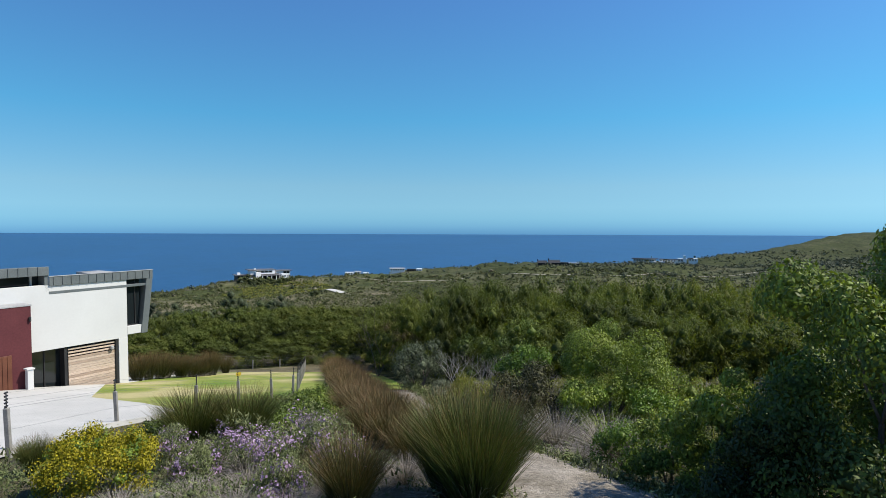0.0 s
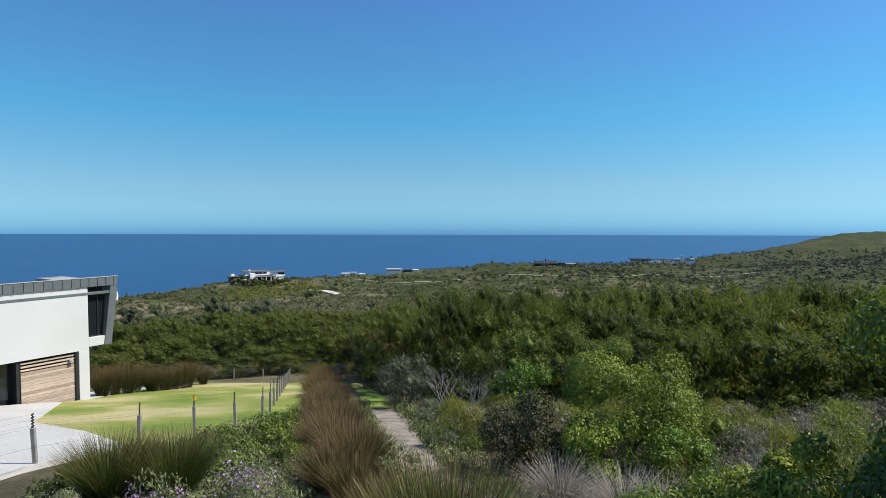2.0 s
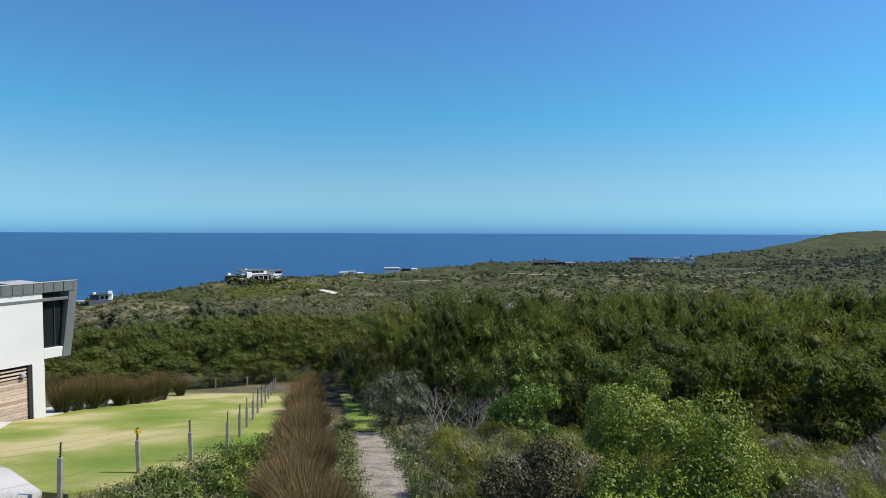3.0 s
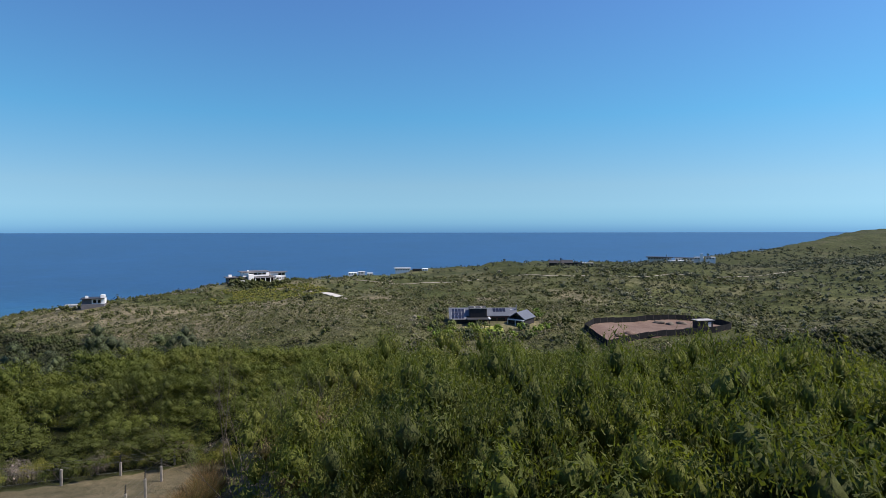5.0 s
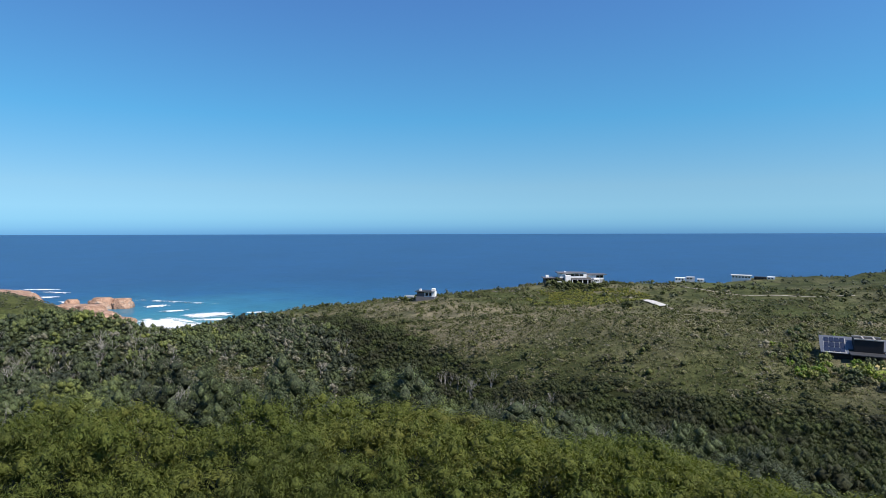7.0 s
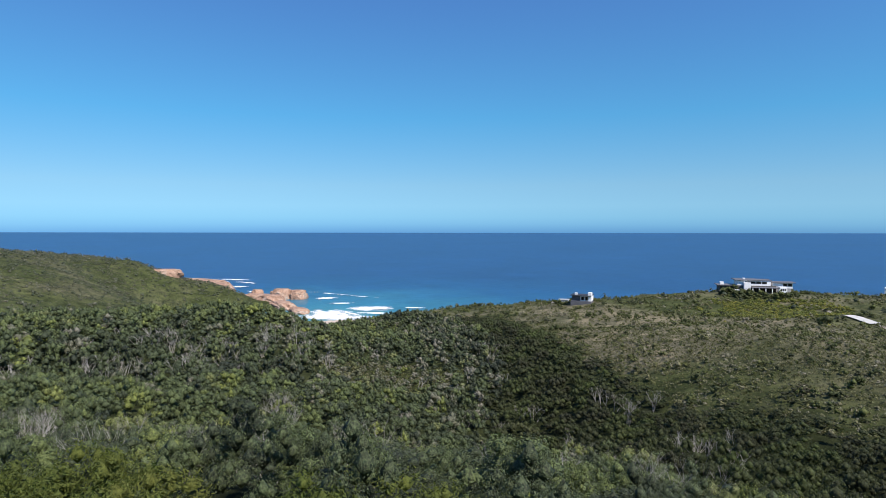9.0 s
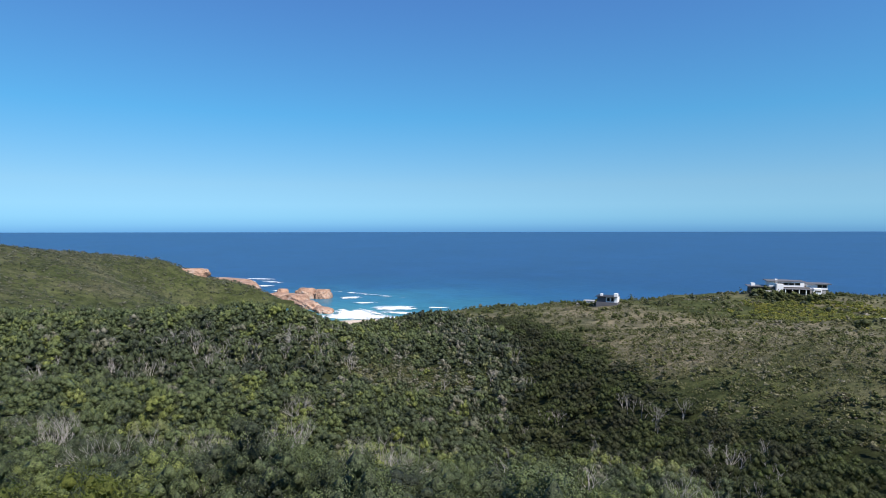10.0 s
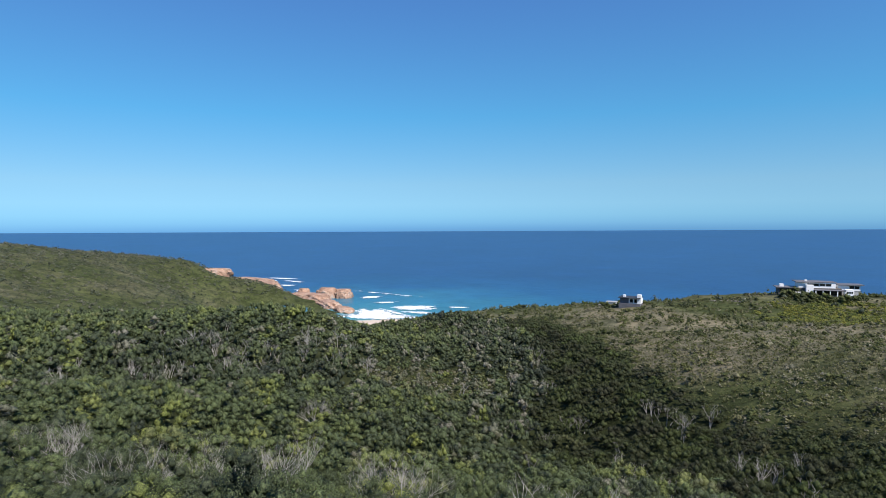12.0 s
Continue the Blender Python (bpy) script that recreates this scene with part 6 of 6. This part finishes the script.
# ---- cove: beach, rocks, surf ----
M_BEACH = surface("beach_sand", (0.5, 0.4, 0.31), (0.6, 0.5, 0.4), 0.05, 1.0, 0.95, 0.1, 0, 0.3, 0.05)
bo = [(-592, 384), (-575, 408), (-548, 456), (-520, 452), (-490, 425), (-455, 372), (-500, 356), (-560, 366)]
cell = 4.0
xs, ys = np.arange(-600, -445, cell), np.arange(350, 460, cell)
X, Y = np.meshgrid(xs, ys)
dd = (X + 590) * 0.86 - (Y - 385) * 0.5
grid = mesh_of("beach", np.stack([X, Y, SEA + 0.1 + np.clip(dd, -8, 90) * 0.028], -1).reshape(-1, 3),
               np.stack([(np.arange(len(ys) - 1)[:, None] * len(xs) + np.arange(len(xs) - 1)[None]).ravel() + k for k in (0, 1, len(xs) + 1, len(xs))], 1)[
                   inside(np.stack([(X[:-1, :-1] + 2).ravel(), (Y[:-1, :-1] + 2).ravel()], 1), bo)], M_BEACH, smooth_shade=True)
tagged(part("beach", grid), "small pale sandy beach at the head of the cove", "beach", kind="structure")
m, n, l, b = mat("orange_sandstone", 0.9, 0.15)
c = ramp(n, l, noise_of(n, l, 0.09, 5), [(0.3, (0.26, 0.165, 0.12)), (0.55, (0.46, 0.3, 0.215)), (0.75, (0.55, 0.47, 0.4))])
g = noise_of(n, l, 0.6, 8, 0.7)
l.new(mix(n, l, 1.0, c, ramp(n, l, g, [(0.3, (0.5,) * 3), (0.7, (1.25,) * 3)]), "MULTIPLY"), b.inputs["Base Color"])
bump(n, l, b, g, 1.0, 1.0)
M_ROCK = m


def rock(x, y, z, rx, ry, rz, turn, seed, label="orange sandstone sea stack with cracked faces", flat=0.0):
    v, f = ico(5)
    r = 1 + 0.1 * ripple(v[:, 0] + seed, v[:, 1] + v[:, 2], 0.9, seed) + 0.07 * ripple(v[:, 0] * 1.3, v[:, 2] + v[:, 1] * 2, 0.32, seed + 1) + 0.035 * ripple(v[:, 1] + v[:, 0], v[:, 2], 0.13, seed + 2)
    v = v * r[:, None]
    v = np.sign(v) * np.abs(v) ** 0.7
    v[:, 2] = np.where(v[:, 2] > 0, np.minimum(v[:, 2], 0.92 + 0.08 * np.tanh(v[:, 2] - 0.9)), v[:, 2])
    ob = part("sea_rock", mesh_of("sea_rock", v * np.array([rx, ry, rz]), f, M_ROCK))
    ob.matrix_world = pose(x, y, z, 0, 0, turn)
    return tagged(ob, label, "rock", "rocks of the cove")


rock(-780, 468, SEA, 14, 14, 15.5, 20, 1)
rock(-764, 486, SEA, 12, 12, 13.5, 50, 2)
rock(-806, 446, SEA - 1, 26, 15, 8, 25, 3, "low orange rock ridge joining the headland")
rock(-822, 452, SEA - 1, 8, 8, 13, 0, 14, "orange rock pinnacle beside the stack")
rock(-742, 432, SEA - 2, 20, 16, 15, 10, 4, "grey orange rock spur at the beach")
rock(-700, 428, SEA - 2, 30, 13, 10, -5, 5, "grey orange rock spur at the beach")
rock(-650, 422, SEA - 1, 20, 10, 6.5, -10, 6, "grey orange rock spur at the beach")
rock(-1085, 478, SEA - 1, 60, 16, 7, 15, 7, "flat orange rock shelf below the headland")
rock(-1010, 452, SEA - 2, 40, 18, 14, 10, 8, "flat orange rock shelf below the headland")
rock(-905, 428, SEA - 2, 40, 18, 20, 0, 9, "orange cliff foot below the headland")
rock(-862, 330, -75, 30, 14, 9, 40, 10, "pale orange cliff at the end of the headland")
M_FOAM = surface("sea_foam", (0.72, 0.76, 0.78), (0.86, 0.87, 0.87), 0.05, 0.8, 0.9, 0.2)


def surf(x0, y0, x1, y1, wide, seed, cut=0.1):
    """A line of breaking water: ragged patches of foam along a line."""
    L = math.hypot(x1 - x0, y1 - y0)
    s, w = np.arange(0, L, 1.5), np.arange(-wide / 2, wide / 2, 1.2)
    S, W = np.meshgrid(s, w)
    ux, uy = (x1 - x0) / L, (y1 - y0) / L
    X, Y = x0 + S * ux - W * uy, y0 + S * uy + W * ux
    sc = (S[:-1, :-1] + 0.7).ravel(), (W[:-1, :-1] + 0.6).ravel()
    edge = 1 - (2 * sc[1] / wide) ** 2 - 1.3 * np.abs(2 * sc[0] / L - 1) ** 2
    keep = edge + 0.5 * ripple(sc[0] * 0.4, sc[1] * 1.3, 9, seed) + 0.4 * ripple(sc[0], sc[1] * 2.0, 3.2, seed + 1) > 0.4 + cut
    nx = len(s)
    i = (np.arange(len(w) - 1)[:, None] * nx + np.arange(nx - 1)[None]).ravel()[keep]
    Z = SEA + 0.15 + 0.5 * np.exp(-(W / (0.3 * wide)) ** 2) + 0.12 * ripple(X, Y, 3, seed)
    used, q = np.unique(np.stack([i, i + 1, i + nx + 1, i + nx], 1), return_inverse=True)
    return np.stack([X, Y, Z], -1).reshape(-1, 3)[used], q.reshape(-1, 4)


foam_v, foam_q = [], []
for k, (x0, y0, x1, y1, w, cut) in enumerate(((-634, 478, -596, 532, 26, 0.0), (-690, 486, -672, 520, 9, 0.1), (-650, 440, -570, 448, 40, 0.05), (-622, 398, -552, 466, 22, -0.1), (-600, 470, -560, 500, 12, 0.2), (-745, 500, -735, 535, 16, 0.1), (-848, 536, -676, 576, 7, 0.5), (-1126, 518, -1060, 558, 12, 0.2), (-1060, 520, -990, 540, 10, 0.3), (-985, 480, -955, 505, 14, 0.1), (-1100, 500, -1040, 505, 16, 0.1), (-900, 470, -870, 490, 10, 0.3), (-590, 540, -570, 560, 7, 0.1), (-620, 415, -560, 440, 30, 0.35))):
    v, q = surf(x0, y0, x1, y1, 1.45 * w, 400 + 3 * k, cut - 0.12)
    foam_q.append(q + sum(len(a) for a in foam_v))
    foam_v.append(v)
tagged(part("surf", mesh_of("surf", np.concatenate(foam_v), np.concatenate(foam_q), M_FOAM, smooth_shade=True)), "broken lines of white surf rolling into the cove", "surf", kind="stuff")

# ---- bleached dead trees in the valley ----
DEAD = []
for k in range(6):
    rnd = random.Random(500 + k)
    bm = bmesh.new()
    for j in range(3):
        w = Vector((rnd.uniform(-0.4, 0.4), rnd.uniform(-0.4, 0.4), 1)).normalized()
        limbs(bm, Vector((0.1 * j, 0, -0.1)), w, 0.42, 0.015, 3, rnd, 0.85)
    o = part("dead_tree", bm, M_DEAD)
    DEAD.append(o.data)
    bpy.data.objects.remove(o)
spots = [(-170, 75), (-162, 73), (-196, 97), (-167, 94), (-170, 98), (-172, 93), (-187, 109), (-189, 116), (-175, 141), (-174, 129), (-171, 162), (-183, 158), (-94, 158), (-68, 168), (-46, 145), (-44, 146), (-37, 141), (-106, 157), (-93, 167), (-80, 175), (-49, 150), (-71, 171), (-139, 171), (-18, 124), (-36, 136), (60, 152), (57, 154), (63, 153), (73, 155), (-139, 210), (-150, 209)]
for k in range(55):                                   # more among the old trees under the ridge
    spots.append((rs.normal(-178, 16), rs.normal(122, 26)))
for k in range(18):                                   # and along the gully
    t = rs.uniform(0, 1)
    spots.append((np.interp(t, [0, 0.5, 1], [-230, -128, -40]) + rs.normal(0, 9), np.interp(t, [0, 0.5, 1], [250, 188, 138]) + rs.normal(0, 9)))
spots += [(-35, 98), (-48, 100), (-41, 95), (-13.5, 105), (-46, 147), (-68, 169), (-190, 112), (-168, 95), (-171, 99), (-162, 78), (-174, 140), (-56, 104)]
for k, (x, y) in enumerate(spots):
    ob = new("dead_tree", DEAD[k % 6])
    h = rs.uniform(4.8, 6.6) if k < len(spots) - 12 else rs.uniform(5.8, 6.6)
    ob.matrix_world = Matrix.LocRotScale((x, y, float(ground_z(x, y)) - 0.2), Euler((rs.uniform(-0.1, 0.1), rs.uniform(-0.1, 0.1), rs.uniform(0, 6.28))), (h, h, h))
    tagged(ob, "bleached leafless dead tree standing in the forest", "dead tree", "dead trees in the valley")
TWIG = []
for k in range(3):
    rnd = random.Random(560 + k)
    bm = bmesh.new()
    for j in range(7):
        w = Vector((rnd.uniform(-0.9, 0.9), rnd.uniform(-0.9, 0.9), 1)).normalized()
        limbs(bm, Vector((0, 0, -0.1)), w, 0.36, 0.011, 4, rnd, 0.8)
    o = part("dead_shrub", bm, M_DEAD)
    TWIG.append(o.data)
    bpy.data.objects.remove(o)
for k, (x, y, h) in enumerate(((-45, 75.5, 4.6), (-47.5, 75, 4.2), (-56, 68, 4.4), (-44, 83, 4.4), (-41, 80, 3.8), (-82, 66, 4.6), (-85, 68, 4.4), (-79, 67, 4.2), (-92, 84, 4.4), (-113, 112, 4.2), (-14, 87, 2.9), (-10, 91, 2.8), (-62, 76, 4.0), (-70, 73, 4.0), (-52, 90, 4.2), (-60, 96, 4.2), (-30, 104, 4.2))):
    ob = new("dead_shrub", TWIG[k % 3])
    ob.matrix_world = Matrix.LocRotScale((x, y, float(ground_z(x, y)) - 0.1), Euler((0, 0, rs.uniform(0, 6.28))), (h * 1.4, h * 1.4, h * 1.7))
    tagged(ob, "spreading leafless silver grey shrub in the woods", "dead shrub", "dead shrubs in the valley")

# ---- pale stones on the ridge beside the villa ----
M_BOULDER = surface("weathered_boulder", (0.2, 0.18, 0.155), (0.32, 0.29, 0.255), 0.8, 5, 0.95, 0.1, 0, 0.6, 0.05)
for k in range(34):
    x, y = -143 + rs.normal(0, 7), 347 + rs.normal(0, 4)
    v, f = ico(2)
    v = v * (1 + 0.2 * ripple(v[:, 0] + k, v[:, 1] + v[:, 2], 0.9, 600 + k))[:, None] * rs.uniform(0.3, 0.75)
    ob = part("boulder", mesh_of("boulder", v * np.array([1.2, 1.0, 0.5]), f, M_BOULDER))
    ob.matrix_world = pose(x, y, float(ground_z(x, y)) + 0.15, 0, 0, rs.uniform(0, 360))
    tagged(ob, "pale weathered boulder among low heath on the ridge", "rock", "boulders on the ridge")
